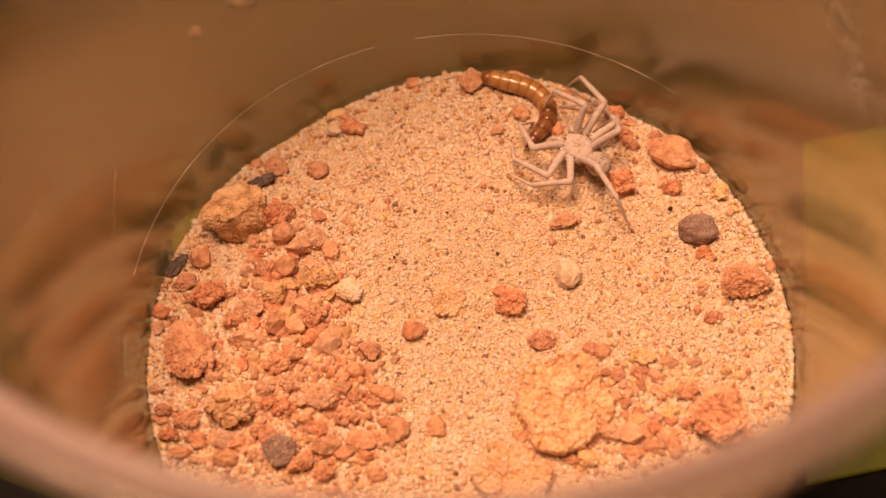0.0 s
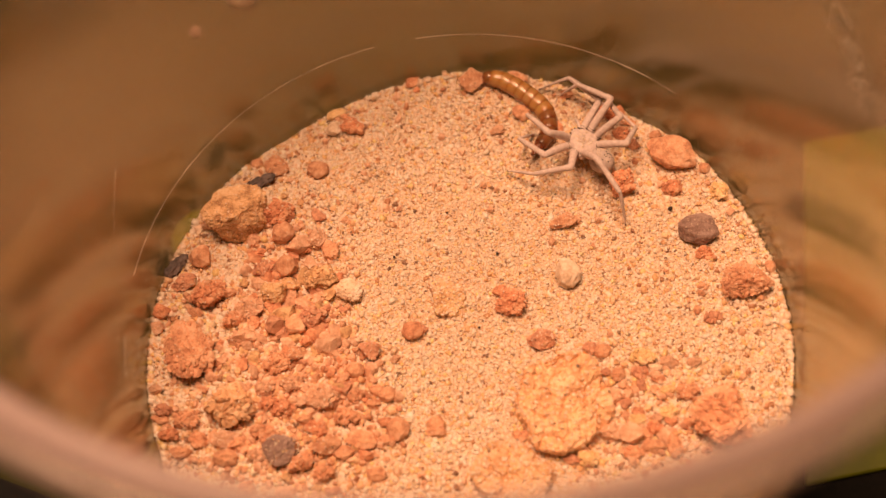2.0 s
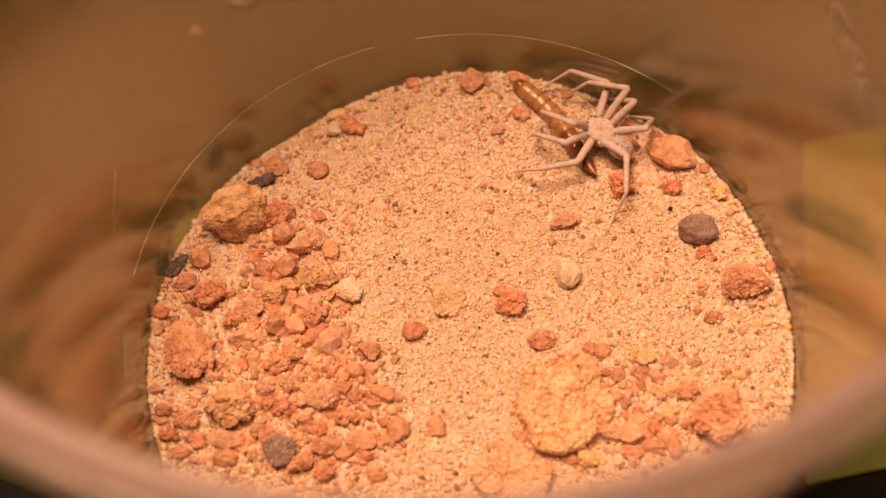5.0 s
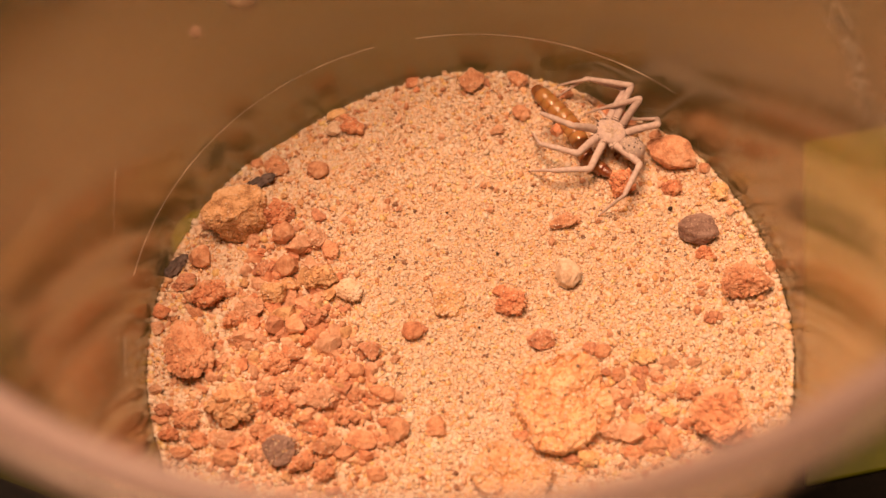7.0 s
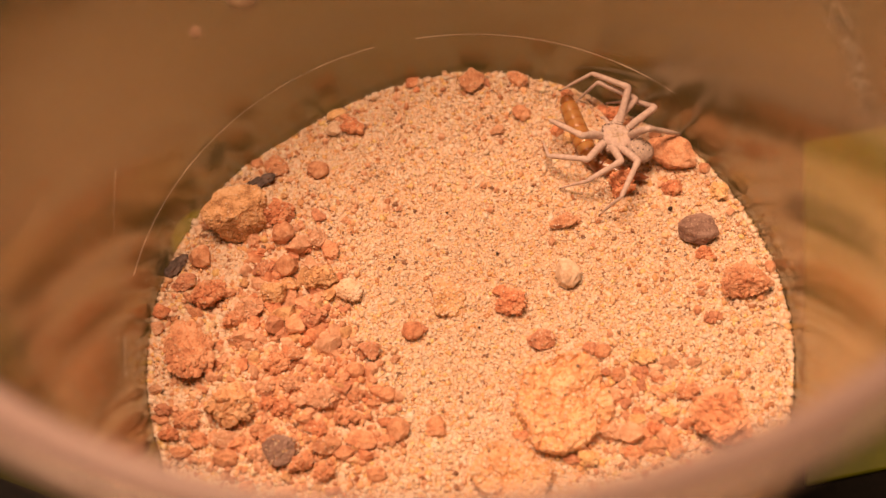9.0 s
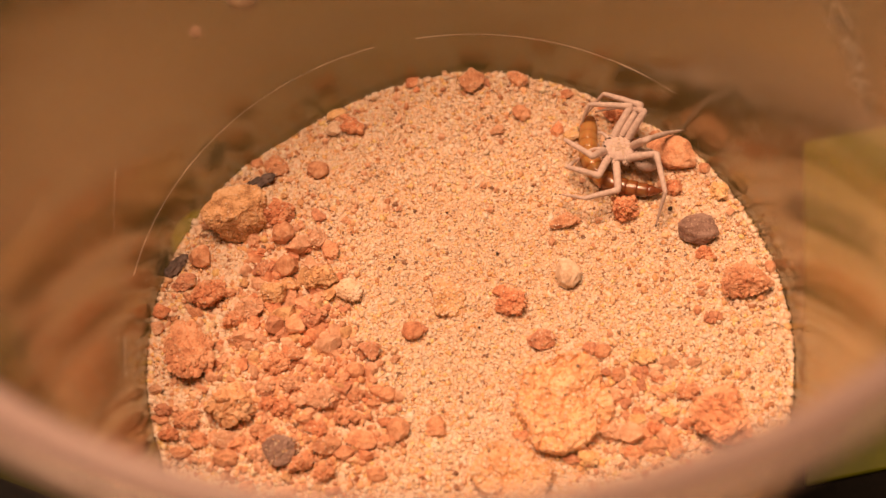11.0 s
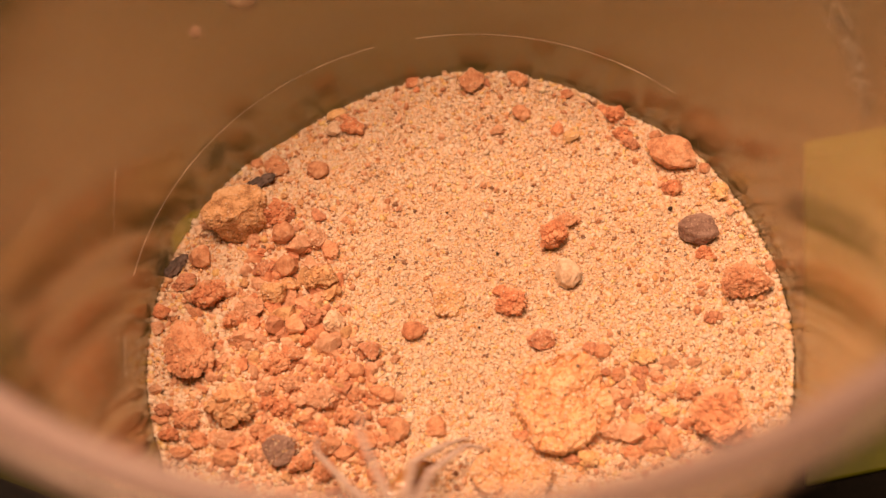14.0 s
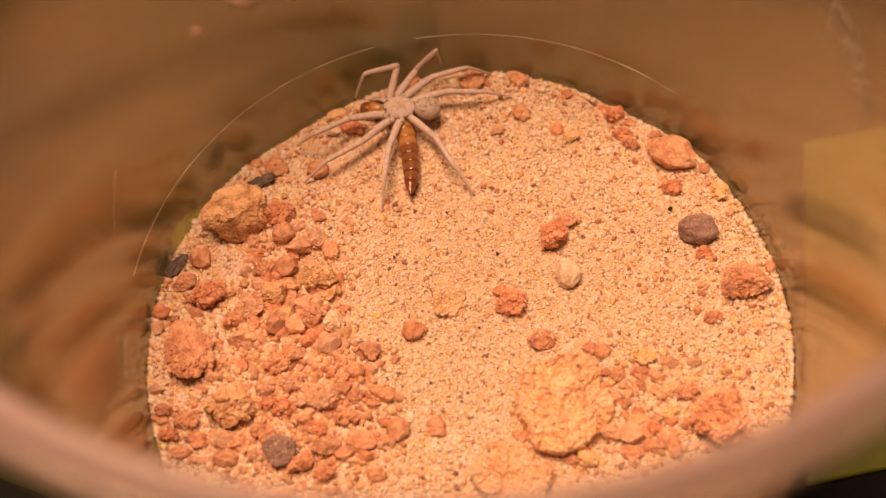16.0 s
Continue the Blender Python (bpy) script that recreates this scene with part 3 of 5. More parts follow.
def build_lumps():
    clod("clay_clod", -0.0369, 0.0229, 9.57, 9.29, 7.24, 15, "ochre", "rough")
    clod("clay_clod", -0.0431, -0.0013, 6.50, 9.00, 5.35, 4, "orange", "crumbly")
    clod("clay_clod", -0.0366, -0.0104, 7.60, 6.60, 5.20, 10, "apricot", "crumbly")
    clod("clay_clod", -0.0289, -0.0182, 4.66, 3.99, 3.11, -21, "purple", "rough")
    clod("pebble", -0.0085, 0.0007, 3.03, 2.82, 2.12, 19, "red", "smooth")
    clod("clay_clod", -0.0024, 0.0058, 4.90, 5.60, 1.50, 0, "ochre", "slab")
    clod("clay_clod", 0.0074, 0.0045, 4.51, 4.23, 3.04, -4, "red", "crumbly")
    clod("pebble", 0.0057, 0.0068, 2.17, 1.84, 1.43, -4, "red", "rough")
    clod("pebble", 0.0167, 0.0088, 3.70, 4.60, 3.60, 8, "cream", "smooth")
    clod("pebble", 0.0116, -0.0023, 3.72, 2.95, 2.30, 4, "brown", "rough")
    clod("pebble", 0.0186, -0.0042, 2.21, 1.82, 1.31, -17, "brown", "crumbly")
    clod("pebble", 0.0206, -0.0049, 2.47, 2.06, 1.54, 11, "orange", "smooth")
    clod("clay_clod", 0.0134, -0.0138, 13.30, 14.20, 4.40, 3, "apricot", "slab")
    clod("clay_clod", 0.0366, -0.0172, 8.75, 7.55, 5.44, 14, "orange", "crumbly")
    clod("clay_clod", 0.0441, 0.0049, 7.19, 5.36, 3.86, -11, "orange", "crumbly")
    clod("pebble", 0.0383, 0.0150, 5.81, 4.71, 3.54, -10, "purple", "smooth")
    clod("pebble", 0.0387, 0.0110, 2.60, 1.74, 1.25, 7, "red", "crumbly")
    clod("pebble", 0.0355, 0.0237, 3.44, 2.33, 1.68, 7, "red", "crumbly")
    clod("clay_clod", 0.0363, 0.0298, 7.60, 5.20, 4.00, -32, "orange", "smooth")
    clod("pebble", 0.0172, 0.0185, 4.29, 2.41, 1.88, 18, "orange", "rough")
    clod("pebble", 0.0036, 0.0476, 3.61, 4.26, 2.81, -11, "orange", "rough")
    clod("pebble", -0.0066, 0.0494, 2.83, 1.87, 1.46, 21, "red", "rough")
    clod("pebble", 0.0122, 0.0476, 3.61, 2.60, 2.02, -25, "orange", "rough")
    clod("pebble", -0.0204, 0.0446, 3.22, 1.87, 1.41, 23, "yellow", "smooth")
    clod("pebble", -0.0206, 0.0410, 2.98, 2.39, 1.86, 22, "cream", "rough")
    clod("pebble", -0.0177, 0.0412, 3.78, 3.36, 2.42, -11, "red", "crumbly")
    clod("pebble", -0.0235, 0.0325, 3.70, 2.90, 2.17, -19, "orange", "smooth")
    clod("pebble", -0.0306, 0.0337, 3.92, 3.44, 2.69, -10, "orange", "rough")
    clod("pebble", -0.0341, 0.0353, 1.98, 1.66, 1.24, -23, "orange", "smooth")
    clod("pebble", 0.0431, 0.0220, 3.06, 2.51, 1.81, -16, "yellow", "crumbly")
    clod("pebble", 0.0412, 0.0268, 1.93, 1.62, 1.21, 13, "orange", "smooth")
    clod("pebble", 0.0488, 0.0079, 1.68, 1.91, 1.26, -2, "orange", "smooth")
    clod("clay_clod", 0.0051, -0.0240, 10.20, 8.40, 2.60, -24, "apricot", "slab")
    clod("pebble", -0.0113, -0.0157, 3.10, 3.20, 2.32, -13, "orange", "smooth")
    clod("pebble", -0.0057, -0.0150, 2.58, 2.24, 1.68, 10, "orange", "smooth")
    clod("pebble", -0.0128, -0.0101, 2.61, 2.27, 2.07, -7, "orange", "smooth")
    clod("pebble", 0.0382, -0.0005, 2.53, 1.87, 1.34, 21, "brown", "crumbly")
    clod("pebble", -0.0372, -0.0185, 3.31, 2.43, 2.22, -13, "orange", "smooth")
    clod("clay_clod", -0.0296, 0.0236, 5.28, 3.27, 3.81, 9, "red", "crumbly")
    clod("pebble", -0.0291, 0.0196, 3.36, 3.13, 2.95, 17, "orange", "smooth")
    clod("pebble", -0.0424, 0.0160, 3.34, 3.11, 2.94, 15, "orange", "block")
    clod("pebble", -0.0414, 0.0232, 3.40, 2.95, 2.99, 0, "tan", "rough")
    clod("clay_clod", -0.0261, 0.0168, 4.07, 2.73, 3.25, 17, "tan", "block")
    clod("pebble", -0.0235, 0.0179, 3.33, 2.89, 2.93, 19, "tan", "rough")
    clod("pebble", -0.0215, 0.0161, 2.95, 2.82, 2.59, 18, "orange", "rough")
    clod("pebble", -0.0246, 0.0139, 2.57, 1.76, 2.10, -17, "tan", "block")
    clod("pebble", -0.0284, 0.0135, 3.86, 3.27, 3.39, -2, "orange", "block")
    clod("clay_clod", -0.0225, 0.0104, 5.27, 3.90, 4.64, 4, "ochre", "crumbly")
    clod("pebble", -0.0278, 0.0101, 3.46, 2.15, 2.56, -9, "ochre", "rough")
    clod("pebble", -0.0303, 0.0123, 2.01, 1.49, 1.77, -5, "orange", "block")
    clod("clay_clod", -0.0450, 0.0121, 4.05, 2.51, 2.26, 5, "brown", "rough")
    clod("clay_clod", -0.0410, 0.0088, 6.01, 3.73, 3.54, 12, "red", "crumbly")
    clod("pebble", -0.0483, 0.0067, 2.91, 2.01, 2.39, 3, "red", "rough")
    clod("pebble", -0.0428, 0.0062, 2.35, 1.46, 1.59, -14, "orange", "crumbly")
    clod("pebble", -0.0377, 0.0091, 2.37, 1.48, 1.76, 7, "tan", "rough")
    clod("pebble", -0.0368, 0.0043, 3.06, 1.99, 2.37, 14, "orange", "crumbly")
    clod("clay_clod", -0.0342, 0.0059, 4.15, 3.07, 3.65, -12, "tan", "rough")
    clod("pebble", -0.0329, 0.0107, 2.74, 1.70, 1.76, 1, "tan", "block")
    clod("clay_clod", -0.0303, 0.0080, 4.53, 3.35, 3.98, -7, "ochre", "rough")
    clod("pebble", -0.0316, 0.0132, 3.85, 2.39, 2.10, 16, "brown", "crumbly")
    clod("pebble", -0.0300, 0.0024, 3.39, 2.51, 2.98, -18, "brown", "block")
    clod("pebble", -0.0329, 0.0031, 1.79, 1.32, 1.57, -1, "red", "rough")
    clod("pebble", -0.0352, 0.0010, 3.92, 2.43, 2.50, 15, "tan", "rough")
    clod("pebble", -0.0342, -0.0006, 2.13, 1.44, 1.71, -3, "tan", "block")
    clod("pebble", -0.0488, 0.0040, 2.16, 1.81, 1.90, -15, "tan", "rough")
    clod("pebble", -0.0283, 0.0041, 3.40, 2.52, 2.99, 11, "ochre", "block")
    clod("pebble", -0.0268, 0.0022, 3.21, 3.81, 2.82, 18, "orange", "block")
    clod("pebble", -0.0241, 0.0032, 3.75, 3.60, 3.29, 19, "brown", "crumbly")
    clod("clay_clod", -0.0217, -0.0016, 4.05, 2.60, 3.10, 17, "tan", "block")
    clod("pebble", -0.0287, 0.0012, 2.13, 1.99, 1.88, -6, "brown", "rough")
    clod("pebble", -0.0275, -0.0003, 1.77, 1.10, 1.09, 9, "tan", "block")
    clod("pebble", -0.0249, -0.0006, 2.30, 1.57, 1.87, 18, "red", "crumbly")
    clod("pebble", -0.0255, -0.0030, 1.93, 1.20, 0.93, 2, "cream", "block")
    clod("pebble", -0.0267, -0.0025, 3.17, 1.96, 2.32, 17, "orange", "rough")
    clod("clay_clod", -0.0293, -0.0038, 4.39, 2.72, 2.77, 3, "orange", "crumbly")
    clod("pebble", -0.0152, -0.0027, 3.33, 2.33, 2.77, -13, "brown", "rough")
    clod("pebble", -0.0176, -0.0058, 2.61, 2.33, 2.29, -2, "orange", "smooth")
    clod("pebble", -0.0172, -0.0006, 1.59, 1.04, 1.23, 4, "cream", "rough")
    clod("pebble", -0.0469, -0.0102, 2.60, 1.61, 1.83, -8, "brown", "crumbly")
    clod("pebble", -0.0475, -0.0115, 2.42, 1.50, 1.37, 8, "orange", "rough")
    clod("pebble", -0.0435, -0.0122, 3.97, 2.46, 2.12, -4, "orange", "crumbly")
    clod("pebble", -0.0485, -0.0066, 2.10, 1.76, 1.84, 17, "tan", "rough")
    clod("pebble", -0.0313, -0.0080, 3.47, 2.15, 2.29, -12, "tan", "crumbly")
    clod("pebble", -0.0306, -0.0105, 2.59, 1.91, 2.27, 6, "red", "crumbly")
    clod("clay_clod", -0.0222, -0.0102, 5.34, 3.31, 2.87, -17, "tan", "crumbly")
    clod("pebble", -0.0142, -0.0093, 2.24, 1.53, 1.82, -15, "orange", "smooth")
    clod("pebble", -0.0149, -0.0114, 2.05, 1.39, 1.65, 0, "orange", "rough")
    clod("pebble", -0.0133, -0.0144, 2.20, 1.37, 1.34, -1, "red", "rough")
    clod("pebble", -0.0132, -0.0173, 2.19, 1.36, 1.33, -1, "orange", "rough")
    clod("pebble", -0.0285, -0.0117, 3.44, 2.13, 2.27, -1, "red", "crumbly")
    clod("pebble", -0.0252, -0.0135, 2.22, 1.64, 1.95, 14, "orange", "block")
    clod("pebble", -0.0261, -0.0104, 3.10, 1.92, 2.12, 0, "tan", "rough")
    clod("pebble", -0.0270, -0.0076, 3.30, 2.04, 2.13, -6, "tan", "crumbly")
    clod("pebble", -0.0255, -0.0201, 3.69, 2.36, 2.79, 18, "orange", "crumbly")
    clod("clay_clod", -0.0220, -0.0178, 4.38, 2.87, 3.40, 15, "orange", "rough")
    clod("pebble", -0.0195, -0.0190, 3.36, 2.08, 2.06, -7, "orange", "block")
    clod("clay_clod", -0.0163, -0.0173, 4.21, 2.61, 2.22, -12, "orange", "block")
    clod("pebble", -0.0164, -0.0195, 2.51, 1.56, 1.62, -12, "red", "rough")
    clod("pebble", -0.0236, -0.0149, 3.06, 1.90, 1.49, -14, "red", "crumbly")
    clod("pebble", -0.0370, -0.0184, 2.88, 2.13, 2.53, 0, "orange", "block")
    clod("pebble", -0.0351, -0.0167, 2.89, 1.79, 1.65, 3, "orange", "crumbly")
    clod("pebble", -0.0321, -0.0148, 2.56, 1.59, 1.79, 5, "orange", "crumbly")
    clod("pebble", -0.0324, -0.0184, 3.04, 1.88, 1.63, 15, "tan", "crumbly")
    clod("pebble", -0.0305, -0.0159, 2.89, 1.79, 1.65, 17, "orange", "crumbly")
    clod("pebble", -0.0148, -0.0225, 2.65, 1.72, 2.04, 1, "orange", "rough")
    clod("pebble", -0.0225, -0.0220, 2.83, 1.97, 2.34, 3, "orange", "crumbly")
    clod("pebble", -0.0253, -0.0084, 2.25, 1.39, 1.52, -17, "tan", "rough")
    clod("pebble", -0.0191, -0.0132, 3.41, 2.11, 2.24, -10, "orange", "crumbly")
    clod("pebble", -0.0196, -0.0088, 2.93, 1.82, 1.82, 19, "brown", "rough")
    clod("pebble", -0.0372, -0.0154, 3.75, 2.33, 1.95, 17, "tan", "rough")
    clod("pebble", -0.0414, -0.0155, 2.90, 1.80, 1.95, -19, "orange", "crumbly")
    clod("pebble", -0.0439, -0.0171, 2.89, 1.79, 1.94, -1, "orange", "rough")
    clod("pebble", -0.0457, -0.0143, 2.57, 1.65, 1.96, -1, "red", "crumbly")
    clod("pebble", -0.0175, -0.0099, 2.58, 1.60, 1.82, 7, "orange", "crumbly")
    clod("pebble", 0.0268, -0.0064, 3.76, 2.33, 1.72, -16, "yellow", "crumbly")
    clod("pebble", 0.0258, -0.0088, 2.55, 1.58, 1.22, -1, "brown", "crumbly")
    clod("pebble", 0.0282, -0.0083, 2.21, 1.38, 1.35, -6, "cream", "block")
    clod("pebble", 0.0305, -0.0075, 2.38, 1.96, 1.71, -12, "tan", "block")
    clod("pebble", 0.0325, -0.0126, 3.52, 2.18, 1.57, 12, "orange", "crumbly")
    clod("pebble", 0.0225, -0.0091, 2.21, 2.02, 1.59, 7, "orange", "rough")
    clod("pebble", 0.0219, -0.0127, 2.52, 1.62, 1.57, -13, "tan", "rough")
    clod("pebble", 0.0246, -0.0165, 2.99, 1.86, 1.44, 10, "yellow", "rough")
    clod("pebble", 0.0201, -0.0183, 3.15, 2.71, 2.27, 1, "tan", "rough")
    clod("pebble", 0.0231, -0.0191, 3.31, 3.02, 2.38, -13, "tan", "block")
    clod("pebble", 0.0254, -0.0188, 1.82, 1.53, 1.31, 6, "orange", "block")
    clod("pebble", 0.0269, -0.0180, 2.48, 1.54, 1.43, -2, "red", "crumbly")
    clod("pebble", 0.0261, -0.0209, 2.96, 1.94, 1.89, -1, "orange", "block")
    clod("pebble", 0.0292, -0.0209, 2.95, 3.13, 2.13, -6, "orange", "rough")
    clod("pebble", 0.0193, -0.0151, 2.51, 1.61, 1.57, 18, "cream", "smooth")
    clod("pebble", 0.0216, -0.0151, 1.17, 1.25, 0.84, -14, "cream", "block")
    clod("pebble", 0.0165, -0.0220, 2.63, 2.13, 1.89, 19, "yellow", "crumbly")
    clod("pebble", 0.0141, -0.0220, 2.30, 1.46, 1.42, -12, "brown", "rough")
    clod("pebble", 0.0174, -0.0187, 2.49, 1.54, 1.19, 12, "orange", "rough")
    clod("pebble", 0.0291, -0.0157, 2.99, 1.86, 1.08, 18, "yellow", "crumbly")
    clod("pebble", 0.0231, -0.0217, 2.79, 1.73, 1.42, -15, "orange", "crumbly")
    clod("pebble", 0.0294, -0.0123, 2.52, 1.56, 1.21, 15, "yellow", "rough")
    clod("pebble", 0.0065, -0.0177, 1.67, 1.23, 1.20, -19, "orange", "rough")
    clod("pebble", 0.0201, 0.0444, 2.14, 1.44, 1.40, -5, "red", "rough")
    clod("pebble", 0.0120, 0.0410, 2.90, 2.59, 2.09, 1, "orange", "block")
    clod("pebble", 0.0278, 0.0396, 3.45, 2.41, 2.35, 9, "red", "crumbly")
    clod("pebble", 0.0291, 0.0352, 3.22, 2.00, 1.50, -14, "red", "crumbly")
    clod("pebble", 0.0301, 0.0331, 2.64, 1.64, 1.49, -19, "brown", "crumbly")
    clod("pebble", 0.0302, 0.0378, 1.91, 1.18, 1.10, -9, "orange", "rough")
    clod("pebble", 0.0197, 0.0356, 3.05, 1.89, 1.78, 16, "yellow", "rough")
    clod("pebble", 0.0176, 0.0368, 2.10, 2.66, 1.51, -7, "red", "rough")
    clod("pebble", 0.0075, 0.0378, 2.50, 1.71, 1.66, 1, "tan", "rough")
    clod("pebble", 0.0262, 0.0413, 2.12, 1.32, 0.97, -18, "red", "rough")
    clod("pebble", 0.0342, 0.0347, 2.08, 1.29, 1.23, 12, "orange", "smooth")
    clod("pebble", 0.0343, -0.0078, 2.04, 1.26, 1.22, 18, "tan", "rough")
    clod("pebble", -0.0071, 0.0010, 1.94, 1.30, 1.27, -9, "brown", "crumbly")
    clod("pebble", -0.0113, -0.0039, 1.74, 1.08, 1.00, 14, "tan", "rough")
    clod("pebble", -0.0057, -0.0160, 2.53, 2.26, 1.82, -5, "orange", "rough")


def build_crumbs():
    """Small crumbs broken off the clods, thick on the heap and thin elsewhere."""
    rng = random.Random(21)
    kinds = []
    for k in range(14):
        colour = ("orange", "tan", "ochre", "tan", "brown", "red", "tan")[k % 7]
        shape = ("rough", "crumbly", "rough")[k % 3]
        kinds.append((lump_mesh("clay_crumb", 0.001, 0.00085, 0.0007, colour, shape, 200 + k, 3), colour, shape))
    spots = []
    for k in range(120):
        spots.append((rng.gauss(-0.0290, 0.0085), rng.gauss(-0.005, 0.0130), rng.uniform(0.0009, 0.0022)))
    for k in range(64):
        u = rng.random()
        spots.append((-0.0335 + 0.016 * u + rng.gauss(0, 0.0026), 0.0165 - 0.020 * u + rng.gauss(0, 0.0034), rng.uniform(0.0016, 0.0031)))
    for k in range(42):
        spots.append((rng.gauss(0.0245, 0.0065), rng.gauss(-0.0165, 0.0055), rng.uniform(0.0009, 0.0021)))
    for k in range(26):
        a = rng.uniform(0.2, 3.0)
        spots.append((0.0478 * math.cos(a), 0.0478 * math.sin(a), rng.uniform(0.0007, 0.0014)))
    for x, y, s in spots:
        if math.hypot(x, y) > 0.0482 or (x > -0.019 and 0.0 < y < 0.035 and x < 0.02):
            continue
        me, colour, shape = rng.choice(kinds)
        ob = new("clay_crumb", me)
        ob.matrix_world = Matrix.LocRotScale((x, y, sand_height(x, y) + s * 0.26), Euler((rng.uniform(-0.5, 0.5), rng.uniform(-0.5, 0.5), rng.uniform(0, 6.28))), (s * rng.uniform(700, 1350), s * rng.uniform(700, 1200), s * rng.uniform(600, 1050)))
        tagged(ob, COLOUR_WORDS[colour] + " crumb of dry clay on the sand", "crumb", "crumbs on the sand")
    # the finest crumbs, past counting
    for pick, colour in ((0, "orange"), (1, "tan"), (2, "apricot")):
        src = lump_mesh("fine_crumbs", 0.001, 0.00085, 0.0007, colour, "rough", 230 + pick, 2)
        base = np.zeros(len(src.vertices) * 3, np.float32)
        src.vertices.foreach_get("co", base)
        base = base.reshape(-1, 3)
        tri = np.array([p.vertices[:] for p in src.polygons])
        verts, faces = [], []
        for k in range(1150):
            u = rng.random()
            if u < 0.74:
                x, y = rng.gauss(-0.0260, 0.0090), rng.gauss(-0.0095, 0.0125)
            elif u < 0.82:
                x, y = rng.gauss(0.0235, 0.0085), rng.gauss(-0.0170, 0.0070)
            else:
                a, r = rng.uniform(0, math.tau), 0.048 * math.sqrt(rng.uniform(0.2, 1))
                x, y = r * math.cos(a), r * math.sin(a)
            if math.hypot(x, y) > 0.0488 or (u < 0.82 and -0.0165 - 0.5 * min(y + 0.004, 0) < x < 0.012):
                continue
            s = 0.00045 + 0.0011 * rng.random() ** 2
            m = np.array(Euler((rng.uniform(0, 6), rng.uniform(0, 6), rng.uniform(0, 6))).to_matrix())
            faces.append(tri + sum(len(v) for v in verts))
            verts.append(base @ m.T * (s * 1000) + np.array((x, y, sand_height(x, y) + 0.2 * s)))
        me = bpy.data.meshes.new("fine_crumbs")
        me.from_pydata(np.concatenate(verts).tolist(), [], np.concatenate(faces).tolist())
        me.materials.append(CLAY[colour])
        tagged(new("fine_crumbs", me), "fine " + COLOUR_WORDS[colour] + " clay crumbs strewn over the sand", "crumbs", kind="stuff")


def build_chips():
    bm = limb([(y / 10000, rx / 10000, rz / 10000, 0.0001 * math.sin(y)) for y, rx, rz in ((-27, 2, 2), (-25, 7, 5), (-19, 8, 7), (-14, 10, 6), (-8, 9, 7), (-2, 11, 6), (3, 9, 7), (9, 10, 6), (14, 7, 7), (20, 8, 5), (24, 5, 4), (27, 2, 2))], 13, 0.75, 3)
    chip = part("bark_chip", bm, BARK, smooth=False)
    chip.matrix_world = pose(-0.0331, 0.0307, sand_height(-0.0331, 0.0307) + 0.0007, 6, 0, -68)
    tagged(chip, "dark grey bark chip lying on the sand", "bark chip")
    second = new("bark_chip", chip.data)
    second.matrix_world = pose(-0.0465, 0.0154, sand_height(-0.0465, 0.0154) + 0.0006, -8, 20, -40)
    tagged(second, "dark purplish bark chip lying at the cup wall", "bark chip")
    for x, y, s in ((0.0346, 0.0197, 0.40), (0.0057, 0.0138, 0.26), (0.0019, 0.0005, 0.22), (-0.0110, 0.0145, 0.22), (-0.0020, 0.0222, 0.18)):
        bm = bmesh.new()
        bmesh.ops.create_icosphere(bm, subdivisions=2, radius=0.001 * s)
        for v in bm.verts:
            v.co *= 1 + 0.5 * noise.noise(v.co * 4000 + Vector((x * 999, y * 999, 0)))
        speck = part("black_grain", bm, DARK)
        speck.matrix_world = pose(x, y, sand_height(x, y) + 0.0004)
        tagged(speck, "tiny black grain on the sand", "grain", "black grains")


# ---- the larva ----
RING_COUNT, RING_STEP = 13, 0.00172


